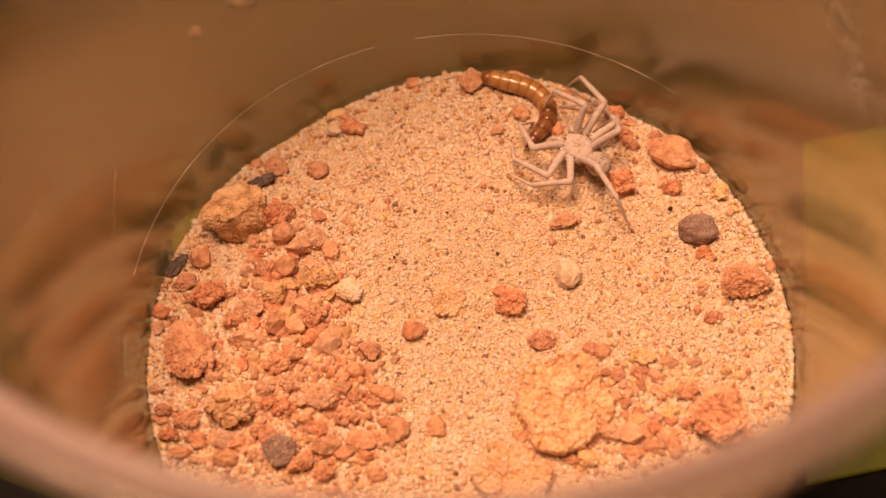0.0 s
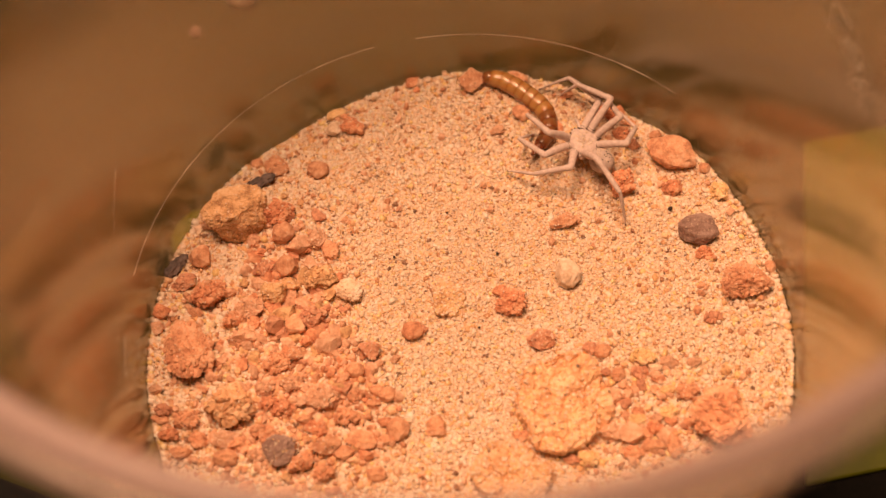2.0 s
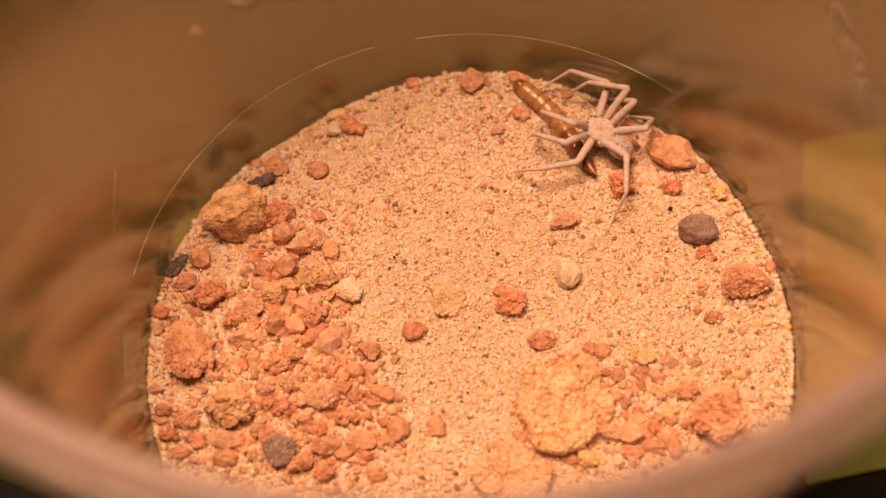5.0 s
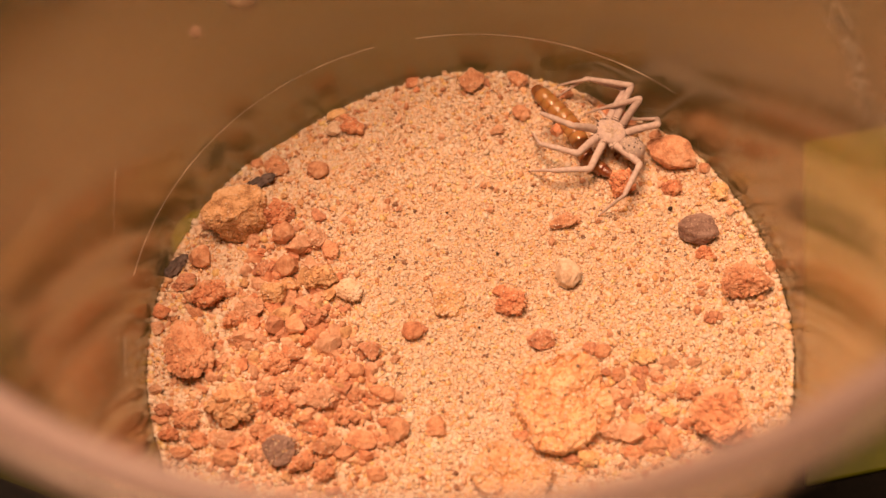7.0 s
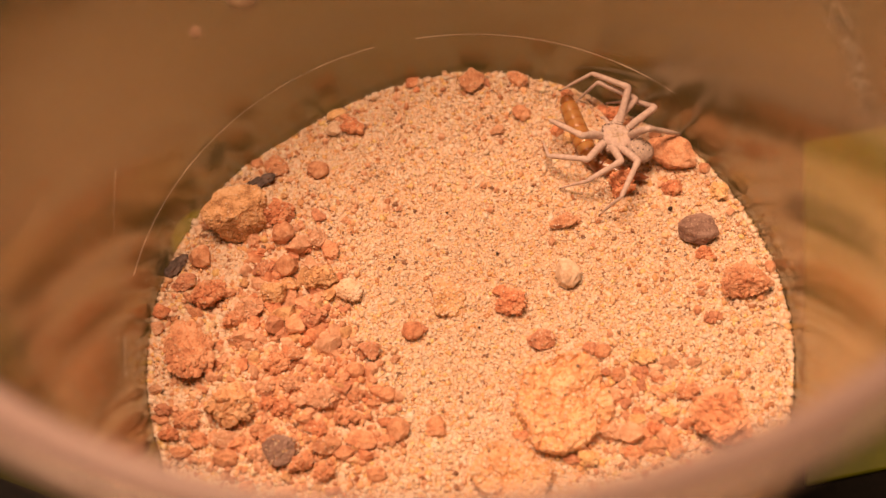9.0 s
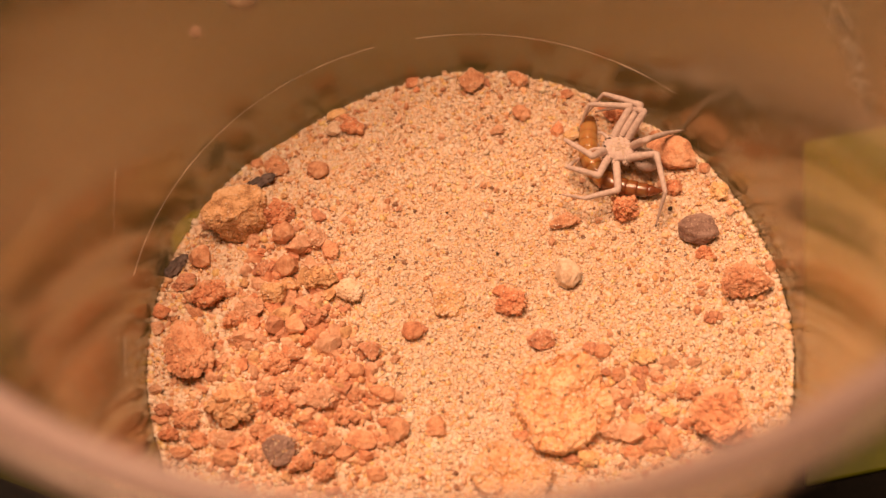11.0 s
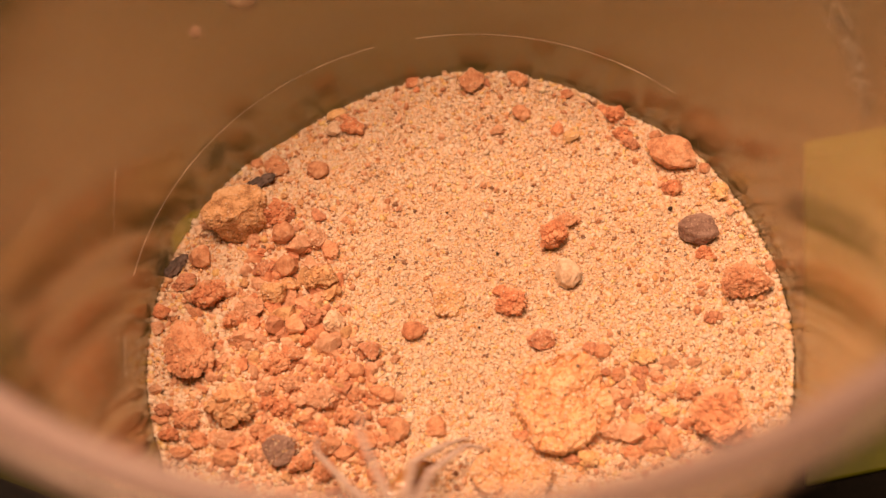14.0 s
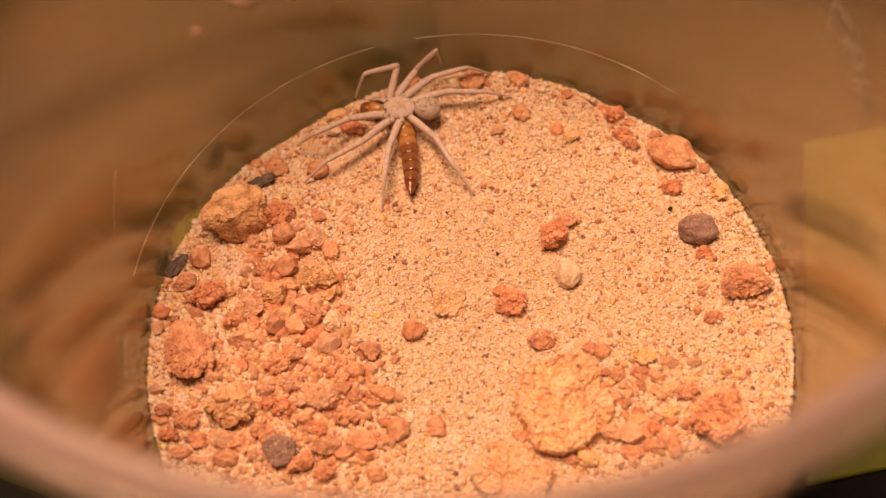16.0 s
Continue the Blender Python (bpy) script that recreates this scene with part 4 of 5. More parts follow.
def build_larva():
    worm = new("mealworm")
    tagged(worm, "glossy amber brown ringed mealworm larva held by the spider", "mealworm")
    rings = []
    for k in range(RING_COUNT):
        u = k / (RING_COUNT - 1)
        g = 0.00168 * (0.80 + 0.20 * math.sin(math.pi * min(1, 0.12 + u))) * (0.86 if k == 0 else 1) * (0.62 if k == RING_COUNT - 1 else 0.88 if k == RING_COUNT - 2 else 1)
        s = RING_STEP
        if k == 0:
            st = [(-0.62 * s, 0.45 * g, 0.4 * g, 0), (-0.5 * s, 0.75 * g, 0.65 * g, 0), (-0.1 * s, 0.98 * g, 0.9 * g, 0), (0.45 * s, g, 0.95 * g, 0), (0.60 * s, 0.9 * g, 0.86 * g, 0)]
        elif k == RING_COUNT - 1:
            st = [(-0.62 * s, 1.2 * g, 1.1 * g, 0), (-0.1 * s, 1.15 * g, 1.05 * g, 0), (0.4 * s, 0.8 * g, 0.7 * g, 0), (0.85 * s, 0.35 * g, 0.3 * g, 0.0001), (1.15 * s, 0.08 * g, 0.08 * g, 0.0004)]
        else:
            st = [(-0.66 * s, 0.90 * g, 0.86 * g, 0), (-0.50 * s, 0.965 * g, 0.915 * g, 0), (-0.2 * s, 1.0 * g, 0.95 * g, 0), (0.2 * s, 1.01 * g, 0.96 * g, 0), (0.46 * s, 1.0 * g, 0.95 * g, 0), (0.56 * s, 0.975 * g, 0.925 * g, 0), (0.62 * s, 0.92 * g, 0.87 * g, 0)]
        name = "head" if k == 0 else "tail_ring" if k == RING_COUNT - 1 else "body_ring"
        ob = part(name, limb(st, 22), LARVA_DARK if k == RING_COUNT - 1 else LARVA_RED if k in (0, 8, 9, 10, 11) else LARVA, worm, "dark brown hardened end" if k in (0, RING_COUNT - 1) else "")
        if k in (1, 2, 3):
            for side in (-1, 1):
                leg = part("leg", limb([(0, 0.00022, 0.00022, 0), (0.0006, 0.00018, 0.00018, 0), (0.0012, 0.00006, 0.00006, 0)], 6), LARVA_DARK, ob)
                leg.matrix_local = pose(side * 0.0009, 0, -0.0008, -50, 0, -90 * side)
        rings.append(ob)
    return worm, rings


# ---- the spider ----
LEG_NAMES = ("L1", "L2", "L3", "L4", "R1", "R2", "R3", "R4")
LEG_SIZES = {"1": (0.0066, 0.0070, 0.0066), "2": (0.0068, 0.0071, 0.0067), "3": (0.0062, 0.0064, 0.0063), "4": (0.0066, 0.0069, 0.0067)}
HIP_ANGLES = {"1": 32, "2": 66, "3": 104, "4": 142}
HIP_OUT, HIP_DROP = 0.0021, -0.0004


def hip_place(leg):
    a = radians(HIP_ANGLES[leg[1]]) * (1 if leg[0] == "L" else -1)
    return Vector((HIP_OUT * math.cos(a), HIP_OUT * math.sin(a), HIP_DROP))


def shell(rx, ry, rz, sub=4):
    bm = bmesh.new()
    bmesh.ops.create_icosphere(bm, subdivisions=sub, radius=1)
    for v in bm.verts:
        v.co = Vector((v.co.x * rx, v.co.y * ry, v.co.z * rz))
    return bm


def stout(bm, k):
    bm.transform(Matrix.Diagonal((k, 1, k, 1)))
    return bm


def build_spider():
    """The spider faces +X of its own space; its origin is the middle of the head shield."""
    spider = new("spider")
    tagged(spider, "greyish pink dusty sand spider with long thin legs on the sand", "spider")
    bm = shell(0.0028, 0.0023, 0.00125)
    for v in bm.verts:
        u = v.co.x / 0.0028
        if u > 0.25:
            v.co.y *= 1 - 0.55 * (u - 0.25)
            v.co.z += 0.00022 * (u - 0.25)
        if v.co.z > 0:
            v.co.z *= 0.82
            v.co.z -= 0.00022 * math.exp(-((v.co.x + 0.0005) / 0.0005) ** 2 - (v.co.y / 0.0003) ** 2)
            a = math.atan2(v.co.y, v.co.x)
            v.co.z += 0.00006 * math.cos(a * 8) * min(1, math.hypot(v.co.x, v.co.y) / 0.0015)
        v.co *= 1 + 0.035 * noise.noise(v.co * 2600)
    shield = part("head_shield", bm, SKIN, spider, "broad flat head shield dusted with sand")
    for x, y in ((0.0025, 0.00030), (0.0025, -0.00030), (0.0022, 0.00082), (0.0022, -0.00082), (0.0020, 0.00092), (0.0020, -0.00092)):
        eye = part("eye", shell(0.00013, 0.00013, 0.00013, 2), DARK, shield)
        eye.location = (x, y, 0.00068 if abs(y) < 0.0005 else 0.00060)
    rng = random.Random(8)
    bm = bmesh.new()
    for k in range(90):
        a, r = rng.uniform(0, math.tau), 0.0017 * rng.random() ** 0.6
        s = rng.uniform(0.00007, 0.00021)
        m = Matrix.LocRotScale((r * math.cos(a) * 1.1 - 0.0001, r * math.sin(a), 0.00112 - 0.00042 * (r / 0.0018) ** 2), Euler((a, r * 9000, a * 2)), (s, s * 0.8, s * 0.7))
        bmesh.ops.create_icosphere(bm, subdivisions=1, radius=1, matrix=m)
    tagged(part("stuck_sand", bm, DUST, shield, "sand grains stuck to the back", smooth=False), kind="stuff")
    waist = part("waist", limb([(-0.0006, 0.0004, 0.0004, 0), (0.0006, 0.0004, 0.0004, 0)], 10), SKIN, spider)
    waist.matrix_local = pose(-0.0027, 0, -0.0001, 0, 0, 90)
    bm = shell(0.0023, 0.0020, 0.0017)
    for v in bm.verts:
        u = v.co.x / 0.0026
        v.co.y *= 1 - 0.12 * u
        n = v.co.normalized()
        pit = noise.voronoi(n * 3.4)[0][0]
        v.co *= 1 + 0.03 * noise.noise(v.co * 1800) - 0.05 * max(0, 0.28 - pit) / 0.28
    rear = part("abdomen", bm, BELLY, spider, "rounded dusty abdomen with dark pits")
    rear.location = (-0.0049, 0, 0.00005)
    bm = bmesh.new()
    for k in range(55):
        a, t, s = rng.uniform(0, math.tau), 0.8 * math.sqrt(rng.random()), rng.uniform(0.00007, 0.0002)
        x, y = t * math.cos(a), t * math.sin(a)
        m = Matrix.LocRotScale((x * 0.00227, y * 0.00196 * (1 - 0.12 * x), 0.00176 * math.sqrt(1 - t * t)), Euler((a, t * 9, a * 2)), (s, s * 0.8, s * 0.7))
        bmesh.ops.create_icosphere(bm, subdivisions=1, radius=1, matrix=m)
    tagged(part("stuck_sand", bm, DUST, rear, "sand grains stuck to the abdomen", smooth=False), kind="stuff")
    for k in range(18):
        a = rng.uniform(0, math.tau)
        t = math.sqrt(rng.random()) * 0.85
        x, y = t * math.cos(a), t * math.sin(a)
        z = math.sqrt(max(0, 1 - x * x - y * y))
        pit = part("dark_spot", shell(0.00016, 0.00016, 0.00007, 2), DARK, rear)
        nrm = Vector((x / 0.0026, y / 0.0023, z / 0.0019)).normalized()
        pit.matrix_local = Matrix.Translation((x * 0.00227, y * 0.00198 * (1 - 0.12 * x), z * 0.00166)) @ nrm.to_track_quat("Z", "Y").to_matrix().to_4x4()
    for side in (-1, 1):
        jaw = part("jaw", limb([(0, 0.0005, 0.0005, 0), (0.0007, 0.0005, 0.00055, -0.0002), (0.0014, 0.00032, 0.0004, -0.0005)], 12), SKIN, spider)
        jaw.matrix_local = pose(0.0019, side * 0.00042, -0.0004, -30, 0, -90)
        palp = part("feeler", limb([(0, 0.00032, 0.00032, 0), (0.0011, 0.00028, 0.00028, 0.0003), (0.0018, 0.00026, 0.00026, 0.0002), (0.0027, 0.0003, 0.0003, -0.0005), (0.0031, 0.0001, 0.0001, -0.0008)], 10), SKIN, spider)
        palp.matrix_local = pose(0.0019, side * 0.0010, -0.0002, 0, 0, -90 + side * 24)
    bones = {}
    for leg in LEG_NAMES:
        size = LEG_SIZES[leg[1]]
        hip = hip_place(leg)
        a = math.atan2(hip.y, hip.x)
        coxa = part("hip", limb([(-0.0010, 0.0004, 0.0004, 0), (0.0, 0.00066, 0.00064, 0), (0.0007, 0.0006, 0.00058, 0), (0.0011, 0.0004, 0.0004, 0)], 12, 0.05), SKIN, spider)
        coxa.matrix_local = Matrix.Translation(hip) @ pose(0, 0, 0, 0, 0, math.degrees(a) - 90)
        band = part("joint_band", limb([(-0.00012, 0.00056, 0.00054, 0), (0, 0.00064, 0.00062, 0), (0.00012, 0.00056, 0.00054, 0)], 12), JOINT, coxa, "pale ring at the leg's root")
        band.location = (0, 0.00075, 0)
        crease = part("joint_crease", limb([(-0.00006, 0.00052, 0.0005, 0), (0, 0.00059, 0.00057, 0), (0.00006, 0.00052, 0.0005, 0)], 12), CREASE, coxa, "dark crease at the leg's root")
        crease.location = (0, 0.00095, 0)
        f, t, m = size
        femur = part("thigh", stout(limb([(-0.0002, 0.00030, 0.00030, 0), (0.0003, 0.00046, 0.00048, 0), (f * 0.3, 0.00058, 0.00062, 0.00012), (f * 0.7, 0.00052, 0.00055, 0.00010), (f * 0.93, 0.00050, 0.00050, 0), (f + 0.0002, 0.00034, 0.00034, 0)], 12, 0.06, 1), 1.15), SKIN, spider)
        tibia = part("shin", stout(limb([(-0.0003, 0.00030, 0.00030, 0), (0.0, 0.00047, 0.00047, 0), (0.0009, 0.00049, 0.00048, 0.00006), (0.0011, 0.00041, 0.00041, 0.00004), (t * 0.5, 0.00042, 0.00042, 0.00006), (t * 0.95, 0.00034, 0.00034, 0), (t + 0.00015, 0.00022, 0.00022, 0)], 12, 0.06, 4), 1.15), SKIN, spider)
        for y, r, material, name in ((0.00045, 0.00066, CREASE, "joint_crease"), (0.00068, 0.00071, JOINT, "joint_band"), (0.00090, 0.00066, CREASE, "joint_crease"), (0.00112, 0.00070, JOINT, "joint_band")):
            ring = part(name, limb([(-0.00010, r * 0.88, r * 0.88, 0), (0, r, r, 0), (0.00010, r * 0.88, r * 0.88, 0)], 12), material, femur)
            ring.location = (0, y, 0.00002)
        knee = part("knee_band", limb([(-0.00010, 0.00046, 0.00045, 0), (0, 0.00052, 0.00051, 0), (0.0001, 0.00046, 0.00045, 0)], 12), JOINT, tibia, "pale ring at the knee")
        knee.location = (0, 0.0010, 0.00005)
        foot = part("foot", limb([(-0.0002, 0.00022, 0.00022, 0), (0.0003, 0.00031, 0.00031, 0), (m * 0.5, 0.00025, 0.00025, 0.00008), (m * 0.8, 0.00018, 0.00018, 0.00002), (m * 0.97, 0.00012, 0.00012, -0.00004), (m + 0.0001, 0.00005, 0.00005, -0.0001)], 10, 0.05, 6), SKIN, spider)
        claw = part("claw", limb([(0, 0.00013, 0.00013, 0), (0.0002, 0.00014, 0.00014, 0), (0.0006, 0.00004, 0.00004, -0.0001)], 8), DARK, foot, "dark claw tuft")
        claw.location = (0, m * 0.94, -0.00004)
        bones[leg] = (femur, tibia, foot)
    return spider, bones


# ---- build everything ----
build_room()
build_green_things()
build_glow_spots()
build_cup()
build_sand()
build_lumps()
build_crumbs()
build_chips()
ROLLING = clod("clay_clod", 0.0272, 0.0247, 4.8, 4.4, 3.6, 10, "red", "crumbly")
PALE = clod("clay_clod", -0.0184, 0.0081, 3.9, 3.4, 2.8, 20, "cream", "rough")
larva, larva_rings = build_larva()
spider, leg_bones = build_spider()

# ---- motion ----
# where the spider stands: seconds, x, y, height, heading
FIRST_STANDS = [
    (0.0, 0.02039, 0.03098, 0.0042, 126.6),
    (0.5, 0.02076, 0.03186, 0.0041, 123.0),
    (1.0, 0.02095, 0.03184, 0.0042, 124.6),
    (1.5, 0.02123, 0.03182, 0.0042, 122.9),
    (2.0, 0.02132, 0.03181, 0.0042, 122.0),
    (2.5, 0.02225, 0.03427, 0.0039, 119.0),
    (3.0, 0.02323, 0.03453, 0.0039, 117.9),
    (4.0, 0.02342, 0.03452, 0.0039, 122.7),
    (6.5, 0.02613, 0.03348, 0.0041, 129.8),
    (7.0, 0.02613, 0.03348, 0.0041, 129.8),
    (7.5, 0.02609, 0.03313, 0.0041, 126.3),
    (8.0, 0.02609, 0.03313, 0.0041, 126.3),
    (8.5, 0.02619, 0.03312, 0.0041, 126.3),
    (9.0, 0.02696, 0.03248, 0.0041, 137.2),
    (11.5, 0.02708, 0.02962, 0.0041, 149.7),
    (12.0, 0.02735, 0.02960, 0.0041, 149.7),
    (12.5, 0.02516, 0.02921, 0.0041, 173.5),
    (12.8, 0.02581, 0.02769, 0.0042, 178.0),
    (12.9, 0.02154, 0.02615, 0.0042, 188.0),
    (13.0, 0.00524, 0.02549, 0.0041, 202.6),
]
LATER_STANDS = [
    (13.1, -0.01562, 0.02945, 0.0042, 205.0),
    (13.2, -0.02155, 0.03107, 0.0042, 212.0),
    (13.5, -0.02221, 0.02999, 0.0041, 223.2),
    (13.6, -0.02315, 0.02538, 0.0042, 240.0),
    (13.7, -0.03496, 0.00046, 0.0042, 265.0),
    (13.8, -0.02955, -0.01764, 0.0042, 310.0),
    (13.9, -0.02354, -0.02307, 0.0042, 352.0),
    (14.0, -0.01151, -0.03097, 0.0042, 360.0),
    (14.1, 0.00008, -0.02845, 0.0042, 364.0),
    (14.2, 0.01243, -0.02552, 0.0042, 375.0),
    (14.3, 0.02537, -0.02197, 0.0042, 398.0),
    (14.4, 0.03523, -0.01018, 0.0042, 415.0),
    (14.5, 0.03651, -0.00485, 0.0042, 414.9),
    (15.0, 0.03682, -0.00657, 0.0043, 411.4),
    (15.2, 0.03268, -0.00130, 0.0042, 445.0),
    (15.3, 0.02621, 0.02487, 0.0042, 478.0),
    (15.4, 0.01983, 0.03194, 0.0042, 498.0),
    (15.5, 0.01222, 0.03664, 0.0042, 498.4),
    (15.6, -0.00211, 0.04023, 0.0042, 525.0),
    (15.7, -0.00882, 0.04140, 0.0042, 532.0),
    (16.0, -0.00911, 0.04143, 0.0041, 533.4),
]
MOMENTS = (0, 0.5, 1, 1.5, 2, 2.5, 3, 4, 6.5, 7, 7.5, 8, 8.5, 9, 11.5, 12, 12.5, 13, 13.5, 14.5, 15, 15.5, 16)


def ease(keys, rows, t):
    """Smooth values at t through rows given at the times keys, without overshoot."""
    rows = np.asarray(rows, float)
    keys = np.asarray(keys, float)
    if t <= keys[0]:
        return rows[0]
    if t >= keys[-1]:
        return rows[-1]
    k = int(np.searchsorted(keys, t, side="right")) - 1
    d = np.diff(rows, axis=0) / np.diff(keys)[:, None]

    def slope(j):
        if j == 0 or j == len(keys) - 1:
            return np.zeros(rows.shape[1])
        a, b = d[j - 1], d[j]
        return np.where(a * b > 0, 2 * a * b / np.where(np.abs(a + b) < 1e-12, 1, a + b), 0)

    h = keys[k + 1] - keys[k]
    u = (t - keys[k]) / h
    return ((1 + 2 * u) * (1 - u) ** 2 * rows[k] + u * (1 - u) ** 2 * h * slope(k)
            + u * u * (3 - 2 * u) * rows[k + 1] + u * u * (u - 1) * h * slope(k + 1))


def stand(t):
    rows = FIRST_STANDS + LATER_STANDS
    x, y, z, turn = ease([r[0] for r in rows], [r[1:] for r in rows], t)
    return pose(x, y, z, 0, 0, turn)


SWING, SPINE = {}, {}


def swing(leg, bone, *angles):
    """Directions of one bone in the spider's space at MOMENTS: turn and rise in degrees, one after the other."""
    SWING[leg, bone] = np.array(angles, float).reshape(-1, 2)


def spine(k, *places):
    """Places of one point of the larva's back line in the spider's space at MOMENTS, in millimetres."""
    SPINE[k] = np.array(places, float).reshape(-1, 3) / 1000


def along(direction):
    """The turn that brings +Y to the direction and keeps +Z up."""
    y = Vector(direction).normalized()
    x = y.cross(Vector((0, 0, 1)))
    x = x.normalized() if x.length > 1e-4 else Vector((1, 0, 0))
    z = x.cross(y)
    return Matrix((x, y, z)).transposed().to_4x4()


def larva_line(t, m):
    """Evenly spaced joints of the larva at t: places in the world."""
    pts = np.array([ease(MOMENTS, SPINE[k], t) for k in range(6)])
    pts = np.array([(m @ Vector(p))[:] for p in pts])
    # a fine smooth curve through the points
    fine = []
    for k in range(5):
        p0, p1, p2, p3 = pts[max(k - 1, 0)], pts[k], pts[k + 1], pts[min(k + 2, 5)]
        for u in np.linspace(0, 1, 12, endpoint=False):
            fine.append(0.5 * (2 * p1 + (p2 - p0) * u + (2 * p0 - 5 * p1 + 4 * p2 - p3) * u * u + (3 * p1 - p0 - 3 * p2 + p3) * u ** 3))
    fine.append(pts[5])
    fine = np.array(fine)
    fine = np.vstack([fine[0] + (fine[0] - fine[2]) * 12, fine, fine[-1] + (fine[-1] - fine[-3]) * 12])
    s = np.concatenate([[0], np.cumsum(np.linalg.norm(np.diff(fine, axis=0), axis=1))])
    middle = 0.5 * (s[1] + s[-2])
    want = middle + (np.arange(RING_COUNT + 1) - RING_COUNT / 2) * RING_STEP
    line = np.stack([np.interp(want, s, fine[:, j]) for j in range(3)], 1)
    for p in line:
        p[2] = max(p[2], sand_height(p[0], p[1]) + 0.0011)
        r = math.hypot(p[0], p[1])
        if r > 0.0482:
            p[:2] *= 0.0482 / r
    return line


swing("L1", 0, -285, 24, -274, 42, -277, 45, -278, 48, -277, 48, -259, 53, -259, 56, -252, 59, -289, 41, -289, 41, -276, 47, -271, 47, -268, 46, -284, 42, -275, 44, -282, 56, -290, 43, -344, 9, -322, 17, -308, 23, -310, 28, -329, 32, -347, 4)
swing("L1", 1, -22, -18, -10, -20, -10, -20, -6, -22, -5, -22, 9, -27, 17, -27, 12, -22, 5, -20, 5, -20, 7, -21, 7, -20, 7, -18, -4, -16, -25, -24, -21, -35, 48, 39, 14, 17, 35, 3, 23, -24, 22, -28, -4, -24, 42, 15)
swing("L1", 2, -80, -43, -74, -56, -75, -58, -70, -60, -71, -60, -65, -59, -63, -61, -62, -60, -96, -57, -96, -57, -75, -60, -76, -56, -77, -56, -94, -52, -83, -58, -61, -55, -51, -59, -33, -43, -29, -67, 17, -26, 12, -33, -4, -23, -12, -51)
swing("L2", 0, -248, 11, -261, 24, -264, 25, -263, 28, -263, 27, -262, 31, -258, 33, -265, 36, -260, 21, -260, 21, -283, 14, -279, 16, -279, 16, -262, 24, -264, 28, -266, 40, -275, 46, -293, 20, -272, 18, -274, 44, -287, 28, -327, 8, -315, -3)
swing("L2", 1, 11, -11, -1, -21, -1, -22, 1, -22, 2, -22, 7, -32, 13, -31, 8, -30, 18, -14, 18, -14, 16, -11, 4, -19, 5, -18, 18, -19, -17, -30, 60, 45, 82, 35, 47, 21, 58, -6, 40, -40, 45, -32, 70, 38, 40, 6)
swing("L2", 2, -37, -29, -73, -40, -75, -40, -73, -41, -72, -41, -75, -36, -78, -40, -82, -42, -32, -38, -32, -38, -25, -34, -38, -31, -38, -31, -44, -33, -101, -31, -83, -70, -90, -68, -8, -66, 52, -52, 37, -33, 45, -31, -34, -73, 24, -41)
swing("L3", 0, -223, 13, -223, 24, -227, 26, -227, 29, -226, 29, -236, 15, -242, 15, -248, 16, -248, 2, -248, 2, -252, 13, -252, 10, -253, 9, -218, 32, -246, -1, -246, -4, -251, 43, -240, 28, -249, 16, -260, 2, -263, 6, -285, 9, -284, -0)
swing("L3", 1, 47, -12, 54, -17, 50, -21, 49, -24, 49, -24, 84, 13, 82, 8, 75, 2, 49, 2, 49, 2, 56, -4, 55, -4, 55, -2, 61, -22, 48, 27, 44, 39, 57, 24, 98, 4, 81, -22, 124, 36, 106, 5, 109, 23, 89, 7)
swing("L3", 2, 2, -28, 10, -37, 11, -36, 19, -32, 21, -32, 28, -41, 36, -41, 30, -40, 8, -44, 8, -44, 6, -49, 9, -46, 9, -45, 20, -44, -28, -37, -51, -40, -38, -65, -168, -56, -288, -27, -274, -44, -267, -46, -240, -98, -277, -48)
swing("L4", 0, -192, 40, -195, 42, -196, 44, -193, 45, -193, 46, -175, 29, -173, 29, -180, 30, -183, 9, -183, 9, -187, 26, -187, 27, -188, 28, -205, 31, -170, 41, -176, 32, -238, 39, -243, 36, -215, 2, -219, 36, -228, 1, -164, 18, -220, -3)
swing("L4", 1, -193, -4, -183, -14, -182, -22, -182, -23, -182, -16, -202, -7, -203, -8, -207, -9, -249, 3, -249, 3, -239, -8, -239, -9, -239, -10, -257, -10, -231, -10, -242, 1, -295, -5, -240, -30, -243, -3, -211, 36, -219, 5, -153, -30, -241, 10)
swing("L4", 2, -171, -63, -180, -59, -187, -54, -187, -54, -189, -66, -205, -69, -219, -66, -230, -66, -303, -53, -303, -53, -313, -60, -307, -59, -308, -59, -324, -61, -259, -66, -347, -78, -371, -70, -386, -146, -421, -146, -474, -116, -596, -43, -527, -20, -580, -44)
swing("R1", 0, -75, 69, -70, 20, -72, 16, -69, 14, -67, 13, -76, 57, -38, 34, -46, 31, -75, 19, -75, 19, -86, 12, -86, 12, -86, 10, -93, 12, -101, 47, -102, 64, -112, 8, -93, 13, -64, 6, -62, 43, -53, 36, -39, 12, -102, 28)
swing("R1", 1, 5, -18, 9, -3, 7, -2, 9, -1, 10, -1, 21, -15, 26, -3, 22, -5, 25, -1, 25, -1, 20, 7, 21, 6, 22, 7, 13, 7, 13, -16, 8, -17, -13, 0, -52, -25, 38, 50, -0, -38, 6, -39, 102, 32, 39, 24)
swing("R1", 2, -318, -72, -318, -41, -317, -38, -316, -39, -315, -39, -306, -63, -303, -40, -303, -39, -307, -43, -307, -43, -299, -50, -300, -54, -302, -56, -323, -59, -287, -75, -279, -78, -352, -25, -349, -18, -460, -58, -346, -39, -332, -34, -367, -67, -339, -68)
